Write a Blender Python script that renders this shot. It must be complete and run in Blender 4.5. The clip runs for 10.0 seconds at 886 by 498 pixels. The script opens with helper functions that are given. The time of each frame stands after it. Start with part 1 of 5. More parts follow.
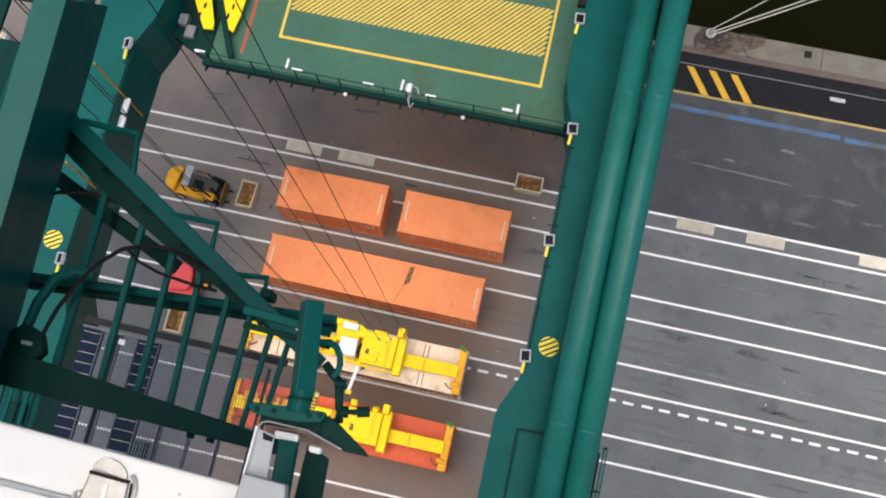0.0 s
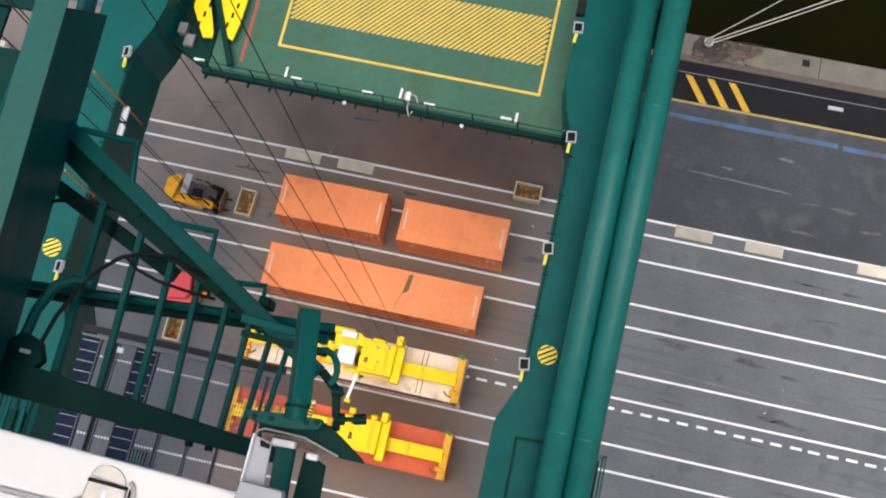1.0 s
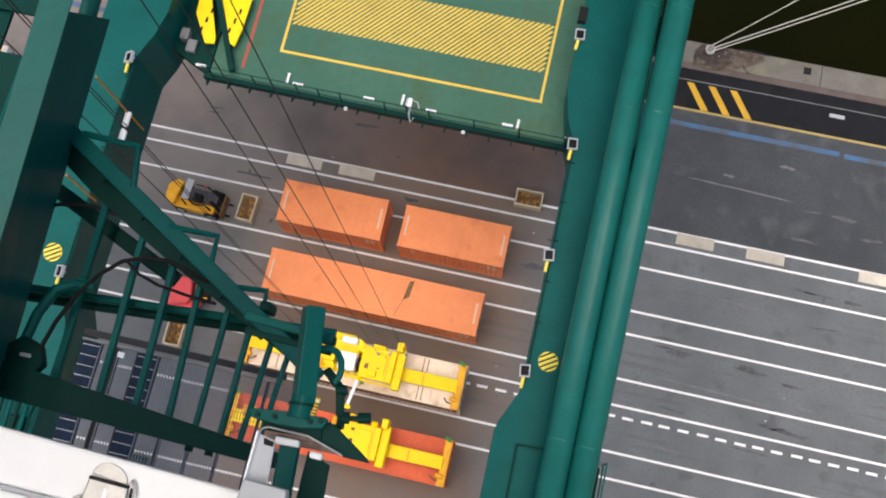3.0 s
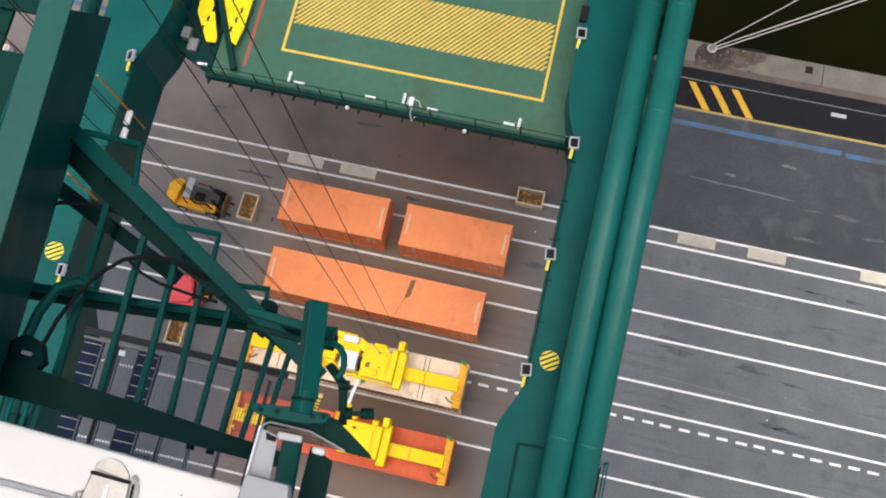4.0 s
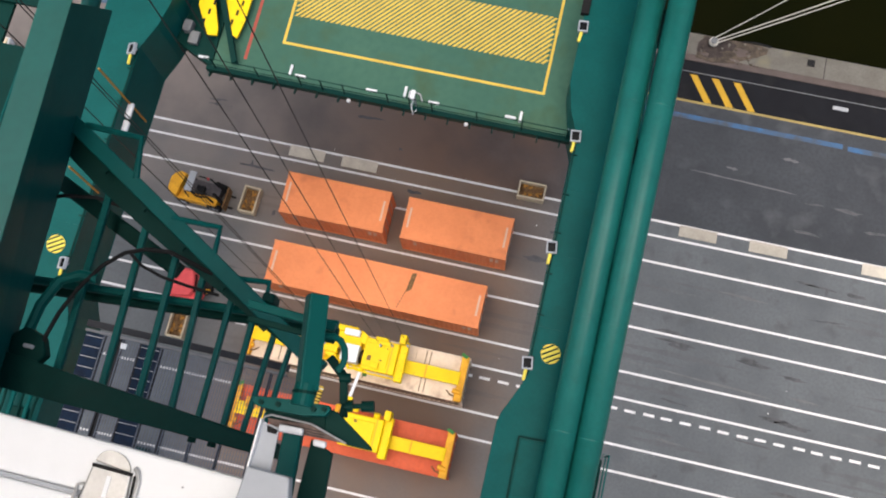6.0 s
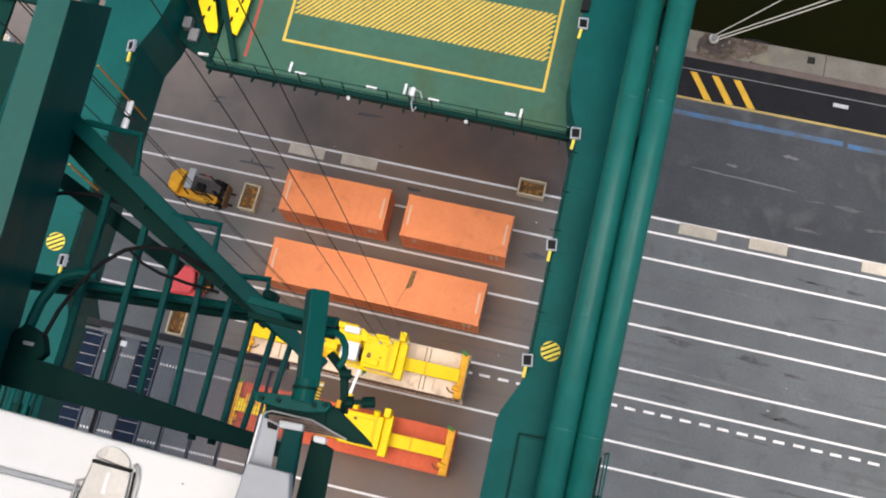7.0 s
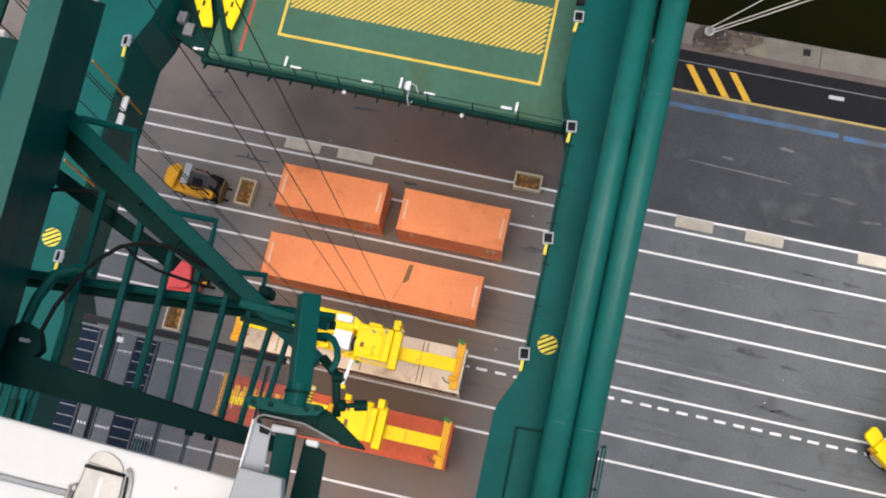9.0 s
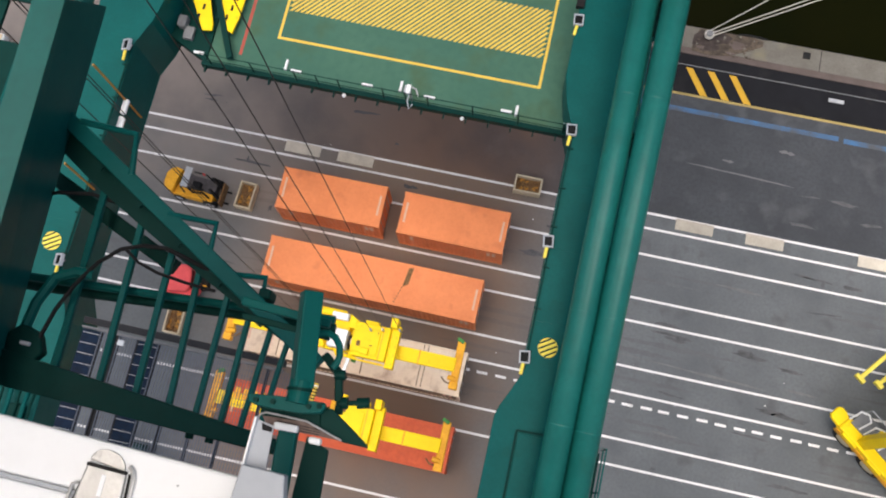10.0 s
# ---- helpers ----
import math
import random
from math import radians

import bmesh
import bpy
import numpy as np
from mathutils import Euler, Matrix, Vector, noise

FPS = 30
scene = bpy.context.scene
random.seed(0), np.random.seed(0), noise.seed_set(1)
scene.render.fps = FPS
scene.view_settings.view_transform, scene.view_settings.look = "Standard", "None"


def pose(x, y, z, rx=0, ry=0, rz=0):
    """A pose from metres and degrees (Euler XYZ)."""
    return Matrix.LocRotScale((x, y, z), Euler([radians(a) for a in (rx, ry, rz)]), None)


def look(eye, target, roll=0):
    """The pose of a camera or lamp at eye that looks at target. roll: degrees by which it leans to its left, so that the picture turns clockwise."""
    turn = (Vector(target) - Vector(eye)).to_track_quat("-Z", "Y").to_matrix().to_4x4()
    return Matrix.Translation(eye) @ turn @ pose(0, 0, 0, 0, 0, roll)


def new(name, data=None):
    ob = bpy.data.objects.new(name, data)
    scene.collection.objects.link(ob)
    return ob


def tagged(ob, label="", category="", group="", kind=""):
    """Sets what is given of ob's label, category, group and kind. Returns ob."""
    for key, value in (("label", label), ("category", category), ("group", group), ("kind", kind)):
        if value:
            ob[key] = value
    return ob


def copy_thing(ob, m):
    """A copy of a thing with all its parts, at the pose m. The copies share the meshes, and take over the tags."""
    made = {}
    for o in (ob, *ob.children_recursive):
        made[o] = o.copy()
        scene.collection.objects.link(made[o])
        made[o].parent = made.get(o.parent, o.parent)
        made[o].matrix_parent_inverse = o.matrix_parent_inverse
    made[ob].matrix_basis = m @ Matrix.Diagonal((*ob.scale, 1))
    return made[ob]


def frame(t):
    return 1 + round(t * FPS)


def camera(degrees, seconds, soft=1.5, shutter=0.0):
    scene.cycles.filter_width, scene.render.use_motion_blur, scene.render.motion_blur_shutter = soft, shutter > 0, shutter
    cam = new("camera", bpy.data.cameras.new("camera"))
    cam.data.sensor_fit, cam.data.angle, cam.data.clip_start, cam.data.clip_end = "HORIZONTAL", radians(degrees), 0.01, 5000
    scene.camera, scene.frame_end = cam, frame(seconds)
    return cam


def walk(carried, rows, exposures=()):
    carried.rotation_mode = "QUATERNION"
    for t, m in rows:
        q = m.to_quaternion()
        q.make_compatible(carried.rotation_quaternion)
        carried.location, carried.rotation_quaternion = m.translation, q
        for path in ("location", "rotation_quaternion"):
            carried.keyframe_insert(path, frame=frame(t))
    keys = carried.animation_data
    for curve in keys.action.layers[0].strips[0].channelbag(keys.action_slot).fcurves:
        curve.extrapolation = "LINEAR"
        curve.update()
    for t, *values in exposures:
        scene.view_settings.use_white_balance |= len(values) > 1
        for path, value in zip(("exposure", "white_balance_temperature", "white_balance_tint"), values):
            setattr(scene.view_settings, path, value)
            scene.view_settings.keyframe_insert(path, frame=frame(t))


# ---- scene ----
cam = camera(48.35, 10.0, soft=2.0)
HELD = (
    (0, 0.0018, 0.0223, 55.6711, 13.710, 2.179, 12.683),
    (0.5, 0.0053, 0.0039, 55.6856, 13.971, 2.142, 12.611),
    (1, 0.0085, 0.0205, 55.6886, 14.186, 2.112, 12.690),
    (1.5, 0.0099, -0.0001, 55.6918, 14.397, 2.109, 12.620),
    (2, 0.0060, -0.0059, 55.6835, 14.537, 2.079, 12.627),
    (2.5, 0.0032, 0.0083, 55.6753, 14.576, 2.078, 12.808),
    (4, -0.0023, -0.0002, 55.6544, 14.526, 2.162, 12.961),
    (4.5, 0.0001, 0.0029, 55.6578, 14.420, 2.192, 12.984),
    (5, -0.0017, -0.0114, 55.6507, 14.364, 2.213, 12.930),
    (5.5, 0.0000, 0.0000, 55.6600, 14.231, 2.223, 13.010),
    (7, -0.0022, -0.0032, 55.6492, 13.992, 2.228, 12.989),
    (7.5, 0.0026, 0.0067, 55.6571, 13.854, 2.231, 12.926),
    (8, 0.0000, -0.0078, 55.6428, 13.789, 2.189, 12.755),
    (8.5, 0.0048, 0.0083, 55.6546, 13.655, 2.151, 12.724),
    (9, 0.0046, 0.0153, 55.6572, 13.605, 2.111, 12.680),
    (9.5, -0.0012, -0.0008, 55.6384, 13.705, 2.110, 12.552),
    (10, 0.0022, 0.0041, 55.6525, 13.805, 2.124, 12.645))
walk(cam, [(t, pose(*row)) for t, *row in HELD], exposures=((0, 0.81, 6700, 12), (10, 0.81, 6700, 12)))

# ---- light: a bright overcast sky ----
SUN_EL, SUN_AZ = radians(82), radians(215)
world = bpy.data.worlds.new("overcast_sky")
scene.world = world
world.use_nodes = True
wn = world.node_tree.nodes
sky = wn.new("ShaderNodeTexSky")
sky.sky_type, sky.sun_disc = "NISHITA", False
sky.sun_elevation, sky.sun_rotation = SUN_EL, SUN_AZ
sky.dust_density, sky.air_density, sky.ozone_density = 4.0, 1.0, 0.6
world.node_tree.links.new(sky.outputs[0], wn["Background"].inputs["Color"])
wn["Background"].inputs["Strength"].default_value = 0.095
sun = new("sun", bpy.data.lights.new("sun", "SUN"))
sun.data.energy, sun.data.angle, sun.data.color = 2.0, radians(72), (1.0, 0.945, 0.86)
sun.matrix_world = look((0, 0, 0), (-math.sin(SUN_AZ) * math.cos(SUN_EL), -math.cos(SUN_AZ) * math.cos(SUN_EL), -math.sin(SUN_EL)))
sun.location = (0, -40, 120)


# ---- materials ----
def material(name, base, rough=0.6, metal=0.0, dark=None, scale=2.0, amount=0.35, fine=40.0, bump=0.1,
             bump_scale=60.0, stain=None, stain_scale=0.3, stain_at=(0.55, 0.75), spread=0.0, spec=0.22, lighting_tint=None, lighting_tint_inner=None):
    """A surface with mottling at two scales, a sparse stain and a fine relief."""
    m = bpy.data.materials.new(name)
    m.use_nodes = True
    nt = m.node_tree
    nd, ln = nt.nodes, nt.links
    bsdf = nd["Principled BSDF"]
    geo = nd.new("ShaderNodeNewGeometry")
    pos = geo.outputs["Position"]
    dark = dark or tuple(c * 0.6 for c in base)

    def noise_at(s, detail=5.0):
        n = nd.new("ShaderNodeTexNoise")
        n.inputs["Scale"].default_value, n.inputs["Detail"].default_value = s, detail
        ln.new(pos, n.inputs["Vector"])
        return n.outputs["Fac"]

    def ramp(src, lo, hi):
        r = nd.new("ShaderNodeMapRange")
        r.inputs["From Min"].default_value, r.inputs["From Max"].default_value = lo, hi
        ln.new(src, r.inputs["Value"])
        return r.outputs["Result"]

    def mix(fac, a, b):
        x = nd.new("ShaderNodeMix")
        x.data_type = "RGBA"
        for sock, v in ((x.inputs["Factor"], fac), (x.inputs["A"], a), (x.inputs["B"], b)):
            if isinstance(v, bpy.types.NodeSocket):
                ln.new(v, sock)
            else:
                sock.default_value = (*v, 1) if isinstance(v, tuple) else v
        return x.outputs["Result"]

    def scaled(src, k):
        x = nd.new("ShaderNodeMath")
        x.operation = "MULTIPLY"
        x.inputs[1].default_value = k
        ln.new(src, x.inputs[0])
        return x.outputs[0]

    col = mix(scaled(ramp(noise_at(scale), 0.35, 0.7), amount), base, dark)
    col = mix(scaled(ramp(noise_at(fine, 3.0), 0.4, 0.7), amount * 0.6), col, dark)
    if stain:
        col = mix(ramp(noise_at(stain_scale, 8.0), *stain_at), col, stain)
    # Light and shade under the crane, tinted into the ground colour by position.
    if lighting_tint:
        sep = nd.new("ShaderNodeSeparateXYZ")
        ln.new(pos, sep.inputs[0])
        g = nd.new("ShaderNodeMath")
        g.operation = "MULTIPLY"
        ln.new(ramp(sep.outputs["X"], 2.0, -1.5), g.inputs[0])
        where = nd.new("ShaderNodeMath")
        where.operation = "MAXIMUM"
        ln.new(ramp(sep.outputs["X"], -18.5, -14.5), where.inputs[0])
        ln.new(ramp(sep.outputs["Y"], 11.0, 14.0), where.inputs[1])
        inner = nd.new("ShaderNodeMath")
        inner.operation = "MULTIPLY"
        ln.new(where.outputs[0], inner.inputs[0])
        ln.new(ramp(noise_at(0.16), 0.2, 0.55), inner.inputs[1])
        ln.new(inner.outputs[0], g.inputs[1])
        col = mix(scaled(g.outputs[0], 0.9), col, mix(ramp(sep.outputs["X"], -19.0, -7.0), lighting_tint, lighting_tint_inner))
    if spread:
        info = nd.new("ShaderNodeObjectInfo")
        hsv = nd.new("ShaderNodeHueSaturation")
        mr = nd.new("ShaderNodeMapRange")
        mr.inputs["To Min"].default_value, mr.inputs["To Max"].default_value = 1 - spread, 1 + spread
        ln.new(info.outputs["Random"], mr.inputs["Value"])
        ln.new(mr.outputs["Result"], hsv.inputs["Value"])
        ln.new(col, hsv.inputs["Color"])
        col = hsv.outputs["Color"]
    ln.new(col, bsdf.inputs["Base Color"])
    r = nd.new("ShaderNodeMapRange")
    r.inputs["To Min"].default_value, r.inputs["To Max"].default_value = max(rough - 0.12, 0.02), min(rough + 0.12, 1)
    ln.new(noise_at(scale * 3), r.inputs["Value"])
    ln.new(r.outputs["Result"], bsdf.inputs["Roughness"])
    bsdf.inputs["Metallic"].default_value = metal
    bsdf.inputs["Specular IOR Level"].default_value = spec
    if bump:
        b = nd.new("ShaderNodeBump")
        b.inputs["Strength"].default_value, b.inputs["Distance"].default_value = bump, 0.05
        ln.new(noise_at(bump_scale), b.inputs["Height"])
        ln.new(b.outputs["Normal"], bsdf.inputs["Normal"])
    return m


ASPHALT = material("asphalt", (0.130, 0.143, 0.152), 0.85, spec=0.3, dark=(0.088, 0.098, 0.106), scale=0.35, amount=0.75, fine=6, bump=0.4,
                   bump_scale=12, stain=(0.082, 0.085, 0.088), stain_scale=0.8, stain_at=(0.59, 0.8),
                   lighting_tint=(0.22, 0.192, 0.175), lighting_tint_inner=(0.195, 0.135, 0.1))
DARKER_ASPHALT = material("darker_asphalt", (0.062, 0.069, 0.077), 0.85, spec=0.25, dark=(0.04, 0.044, 0.05), scale=0.3, amount=0.8, fine=5, bump=0.4,
                       bump_scale=12, stain=(0.112, 0.118, 0.125), stain_scale=0.5, stain_at=(0.56, 0.9), lighting_tint=(0.215, 0.185, 0.17), lighting_tint_inner=(0.165, 0.103, 0.075))
DARK_ASPHALT = material("dark_asphalt", (0.015, 0.016, 0.019), 0.85, spec=0.12, dark=(0.010, 0.010, 0.012), scale=0.6, amount=0.7, fine=12, bump=0.3,
                        bump_scale=25, stain=(0.03, 0.029, 0.028), stain_scale=0.5, stain_at=(0.6, 0.85))
OIL = material("oil_stain", (0.055, 0.058, 0.062), 0.7, dark=(0.12, 0.122, 0.127), scale=1.5, amount=0.8, fine=8, bump=0.2)
TRACK = material("tyre_polished_asphalt", (0.119, 0.131, 0.139), 0.8, spec=0.3, dark=(0.088, 0.09, 0.096), scale=0.8, amount=0.7, fine=7, bump=0.2, lighting_tint=(0.2, 0.172, 0.155), lighting_tint_inner=(0.17, 0.125, 0.098))
SCUFF = material("chalk_scuff", (0.165, 0.166, 0.172), 0.85, dark=(0.12, 0.122, 0.127), scale=1.5, amount=0.9, fine=7, bump=0.2)
WHITE_LINE = material("white_road_paint", (0.78, 0.78, 0.78), 0.75, dark=(0.45, 0.45, 0.45), scale=1.2, amount=0.35, fine=14, bump=0.2,
                      stain=(0.3, 0.3, 0.3), stain_scale=1.6, stain_at=(0.62, 0.9))
YELLOW_LINE = material("yellow_road_paint", (0.62, 0.36, 0.03), 0.7, dark=(0.42, 0.26, 0.035), scale=1.5, amount=0.5, fine=14, bump=0.2)
PALE_YELLOW_LINE = material("worn_pale_yellow_road_paint", (0.44, 0.34, 0.12), 0.75, dark=(0.27, 0.2, 0.08), scale=1.1, amount=0.6, fine=12, bump=0.2)
BLUE_LINE = material("faded_blue_road_paint", (0.045, 0.15, 0.32), 0.8, dark=(0.07, 0.11, 0.17), scale=0.8, amount=0.8, fine=6, bump=0.2,
                     stain=(0.08, 0.088, 0.098), stain_scale=0.9, stain_at=(0.44, 0.66))
COPING = material("weathered_concrete", (0.165, 0.158, 0.14), 0.9, dark=(0.105, 0.097, 0.08), scale=0.7, amount=0.7, fine=8, bump=0.4,
                  bump_scale=15, stain=(0.2, 0.18, 0.12), stain_scale=0.5, stain_at=(0.55, 0.8))
RUBBLE = material("broken_brown_concrete", (0.125, 0.098, 0.075), 0.95, dark=(0.035, 0.03, 0.025), scale=1.8, amount=0.9, fine=9, bump=0.6,
                  bump_scale=8)
BROWN_STRIP = material("rusty_concrete_strip", (0.13, 0.105, 0.095), 0.9, dark=(0.075, 0.06, 0.055), scale=0.9, amount=0.6, bump=0.3)
SLAB = material("pale_concrete_slab", (0.55, 0.51, 0.43), 0.9, dark=(0.36, 0.33, 0.28), scale=1.5, amount=0.6, fine=12, bump=0.3, spread=0.18)
WATER = material("murky_harbour_water", (0.004, 0.0055, 0.0015), 0.2, dark=(0.006, 0.0065, 0.0015), scale=0.08, amount=0.9, fine=0.5,
                 bump=0.25, bump_scale=1.2, spec=0.008)
TEAL = material("green_crane_paint", (0.003, 0.092, 0.086), 0.36, spec=0.06, dark=(0.002, 0.062, 0.058), scale=0.8, amount=0.5, fine=7, bump=0.03,
                bump_scale=6, stain=(0.008, 0.065, 0.05), stain_scale=0.7, stain_at=(0.6, 0.9))
# Brighter, glossier copy of the crane green: the lit tone is painted in.
TEAL_LIT = material("green_crane_paint_lit", (0.006, 0.132, 0.112), 0.38, spec=0.3, dark=(0.004, 0.09, 0.075), scale=0.8, amount=0.5, fine=7, bump=0.03,
                bump_scale=6, stain=(0.01, 0.09, 0.065), stain_scale=0.7, stain_at=(0.6, 0.9))
# Darker copy of the crane green: painted-in shade, also used for dark parts.
TEAL_DARK_SHADE = material("dark_and_shaded_crane_green", (0.002, 0.034, 0.029), 0.5, spec=0.06, dark=(0.003, 0.026, 0.022), scale=1.2, amount=0.6, fine=9, bump=0.04,
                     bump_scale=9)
DECK = material("green_deck_paint", (0.066, 0.152, 0.104), 0.6, spec=0.1, dark=(0.04, 0.115, 0.085), scale=0.16, amount=0.9, fine=3, bump=0.05,
                stain=(0.06, 0.105, 0.055), stain_scale=0.5, stain_at=(0.55, 0.8))
DECK_YELLOW = material("yellow_deck_paint", (0.72, 0.52, 0.085), 0.6, dark=(0.55, 0.37, 0.06), scale=1.0, amount=0.5, fine=9, bump=0.05)
ORANGE = material("orange_container_paint", (0.82, 0.275, 0.11), 0.55, dark=(0.66, 0.2, 0.075), scale=0.7, amount=0.5, fine=6, bump=0.05,
                  stain=(0.58, 0.18, 0.075), stain_scale=0.9, stain_at=(0.6, 0.85), spread=0.04)
RED = material("red_container_paint", (0.68, 0.125, 0.05), 0.55, dark=(0.42, 0.07, 0.035), scale=0.8, amount=0.5, fine=6, bump=0.05)
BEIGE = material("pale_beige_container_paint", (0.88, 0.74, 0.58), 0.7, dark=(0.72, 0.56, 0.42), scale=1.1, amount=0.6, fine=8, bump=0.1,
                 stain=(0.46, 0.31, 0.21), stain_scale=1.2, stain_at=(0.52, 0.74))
# The side walls are a darker brown than the roof.
BEIGE_SIDE = material("brown_container_side", (0.34, 0.26, 0.18), 0.8, dark=(0.2, 0.15, 0.1), scale=1.6, amount=0.7, fine=9, bump=0.2)
PALE = material("pale_stencil_paint", (0.75, 0.5, 0.36), 0.7, dark=(0.6, 0.35, 0.24), scale=5, amount=0.5)
YELLOW = material("yellow_machine_paint", (0.93, 0.66, 0.002), 0.45, dark=(0.8, 0.53, 0.002), scale=1.3, amount=0.45, fine=9, bump=0.04,
                  stain=(0.3, 0.17, 0.02), stain_scale=1.9, stain_at=(0.66, 0.85))
LEMON = material("lemon_yellow_paint", (0.82, 0.70, 0.10), 0.5, dark=(0.6, 0.5, 0.07), scale=4, amount=0.4)
AMBER = material("orange_yellow_machine_paint", (0.92, 0.46, 0.03), 0.5, dark=(0.5, 0.2, 0.015), scale=1.5, amount=0.5, fine=9, bump=0.04)
WHITE = material("white_enamel", (0.8, 0.825, 0.85), 0.4, dark=(0.7, 0.72, 0.735), scale=3, amount=0.25, fine=30, bump=0.02)
GREY = material("grey_galvanised_steel", (0.42, 0.44, 0.46), 0.5, metal=0.3, dark=(0.3, 0.31, 0.33), scale=6, amount=0.5, fine=50, bump=0.05)
PANEL_GREY = material("pale_grey_powder_coat", (0.40, 0.43, 0.47), 0.45, dark=(0.33, 0.36, 0.4), scale=5, amount=0.4, fine=60, bump=0.02)
LATCH = material("brushed_latch_steel", (0.55, 0.55, 0.54), 0.38, metal=0.4, dark=(0.38, 0.38, 0.37), scale=20, amount=0.5, fine=150, bump=0.05)
WOOD = material("worn_brown_board", (0.22, 0.16, 0.14), 0.8, dark=(0.09, 0.065, 0.06), scale=14, amount=0.9, fine=60, bump=0.2)
BLACK = material("black_rubber", (0.014, 0.014, 0.015), 0.75, spec=0.15, dark=(0.012, 0.012, 0.012), scale=5, amount=0.6)
CAB_GREY = material("dull_grey_paint", (0.2, 0.21, 0.22), 0.6, dark=(0.12, 0.125, 0.13), scale=3, amount=0.6)
ROPE = material("greased_wire_rope", (0.06, 0.052, 0.048), 0.6, metal=0.4, dark=(0.025, 0.02, 0.02), scale=3, amount=0.6)
MOORING = material("pale_mooring_rope", (0.62, 0.6, 0.55), 0.9, dark=(0.45, 0.43, 0.38), scale=5, amount=0.6, bump=0.3)
LENS = material("dark_floodlight_glass", (0.008, 0.009, 0.01), 0.15, spec=0.08, dark=(0.005, 0.005, 0.006), scale=5, amount=0.4)
RED_PAINT = material("red_paint", (0.62, 0.05, 0.05), 0.5, dark=(0.45, 0.04, 0.04), scale=3, amount=0.5)
VAN_RED = material("faded_light_red_paint", (0.85, 0.115, 0.12), 0.5, dark=(0.68, 0.08, 0.085), scale=3, amount=0.4)
HOOD = material("dusty_grey_hood_paint", (0.11, 0.1, 0.104), 0.7, dark=(0.06, 0.055, 0.055), scale=4, amount=0.7, spec=0.1)
HOLE = material("dark_crumbled_concrete", (0.07, 0.056, 0.05), 0.95, dark=(0.03, 0.025, 0.024), scale=2.2, amount=0.9, fine=9, bump=0.6, bump_scale=8)
RED_LINE = material("faded_red_line", (0.4, 0.08, 0.06), 0.6, dark=(0.25, 0.07, 0.05), scale=2, amount=0.6)
RUST = material("rusty_scrap_iron", (0.3, 0.18, 0.08), 0.8, metal=0.2, dark=(0.1, 0.05, 0.025), scale=9, amount=0.9, fine=40, bump=0.3)
TIMBER = material("pale_bin_boards", (0.58, 0.5, 0.36), 0.8, dark=(0.4, 0.33, 0.22), scale=4, amount=0.6, bump=0.2)
MESH_BLUE = material("dark_blue_steel_panel", (0.012, 0.028, 0.06), 0.6, spec=0.08, dark=(0.01, 0.014, 0.025), scale=5, amount=0.7)
MESH_DARK = material("dark_grating_steel", (0.02, 0.022, 0.026), 0.6, spec=0.2, dark=(0.03, 0.03, 0.035), scale=8, amount=0.5)
MESH_GREY = material("galvanised_grating", (0.13, 0.15, 0.19), 0.65, dark=(0.08, 0.095, 0.125), scale=8, amount=0.5)
GREEN_FLIP = material("green_flipper_paint", (0.06, 0.25, 0.06), 0.5, dark=(0.04, 0.15, 0.04), scale=4, amount=0.5)
HOSE = material("orange_hose", (0.5, 0.24, 0.04), 0.6, dark=(0.3, 0.13, 0.03), scale=4, amount=0.5)


# ---- mesh helpers ----
def link(name, bm, mat, parent=None, label="", smooth=False):
    me = bpy.data.meshes.new(name)
    bmesh.ops.recalc_face_normals(bm, faces=bm.faces)
    bm.to_mesh(me)
    bm.free()
    me.materials.append(mat)
    if smooth:
        for poly in me.polygons:
            poly.use_smooth = True
    ob = new(name, me)
    ob.parent = parent
    if label:
        ob["label"] = label
    return ob


def part(name, bm, mat, parent, label="", smooth=False):
    return link(name, bm, mat, parent, label, smooth)


def thing(name, label, category, group="", at=(0, 0, 0), rz=0.0, kind=""):
    e = new(name)
    e.matrix_basis = pose(*at, 0, 0, rz)
    return tagged(e, label, category, group, kind)


def hexa(bm, lo, hi):
    """Eight corners: four low, four high, both counterclockwise."""
    v = [bm.verts.new(p) for p in (*lo, *hi)]
    for f in ((3, 2, 1, 0), (4, 5, 6, 7), (0, 1, 5, 4), (1, 2, 6, 5), (2, 3, 7, 6), (3, 0, 4, 7)):
        bm.faces.new([v[i] for i in f])
    return bm


def box(x0, y0, z0, x1, y1, z1, bev=0.0, bm=None):
    own = bmesh.new()
    hexa(own, ((x0, y0, z0), (x1, y0, z0), (x1, y1, z0), (x0, y1, z0)), ((x0, y0, z1), (x1, y0, z1), (x1, y1, z1), (x0, y1, z1)))
    if bev:
        bmesh.ops.bevel(own, geom=own.edges[:], offset=bev, segments=2, affect="EDGES", profile=0.5)
    return merge(bm, own)


def merge(bm, own):
    if bm is None:
        return own
    me = bpy.data.meshes.new("tmp")
    own.to_mesh(me)
    own.free()
    bm.from_mesh(me)
    bpy.data.meshes.remove(me)
    return bm


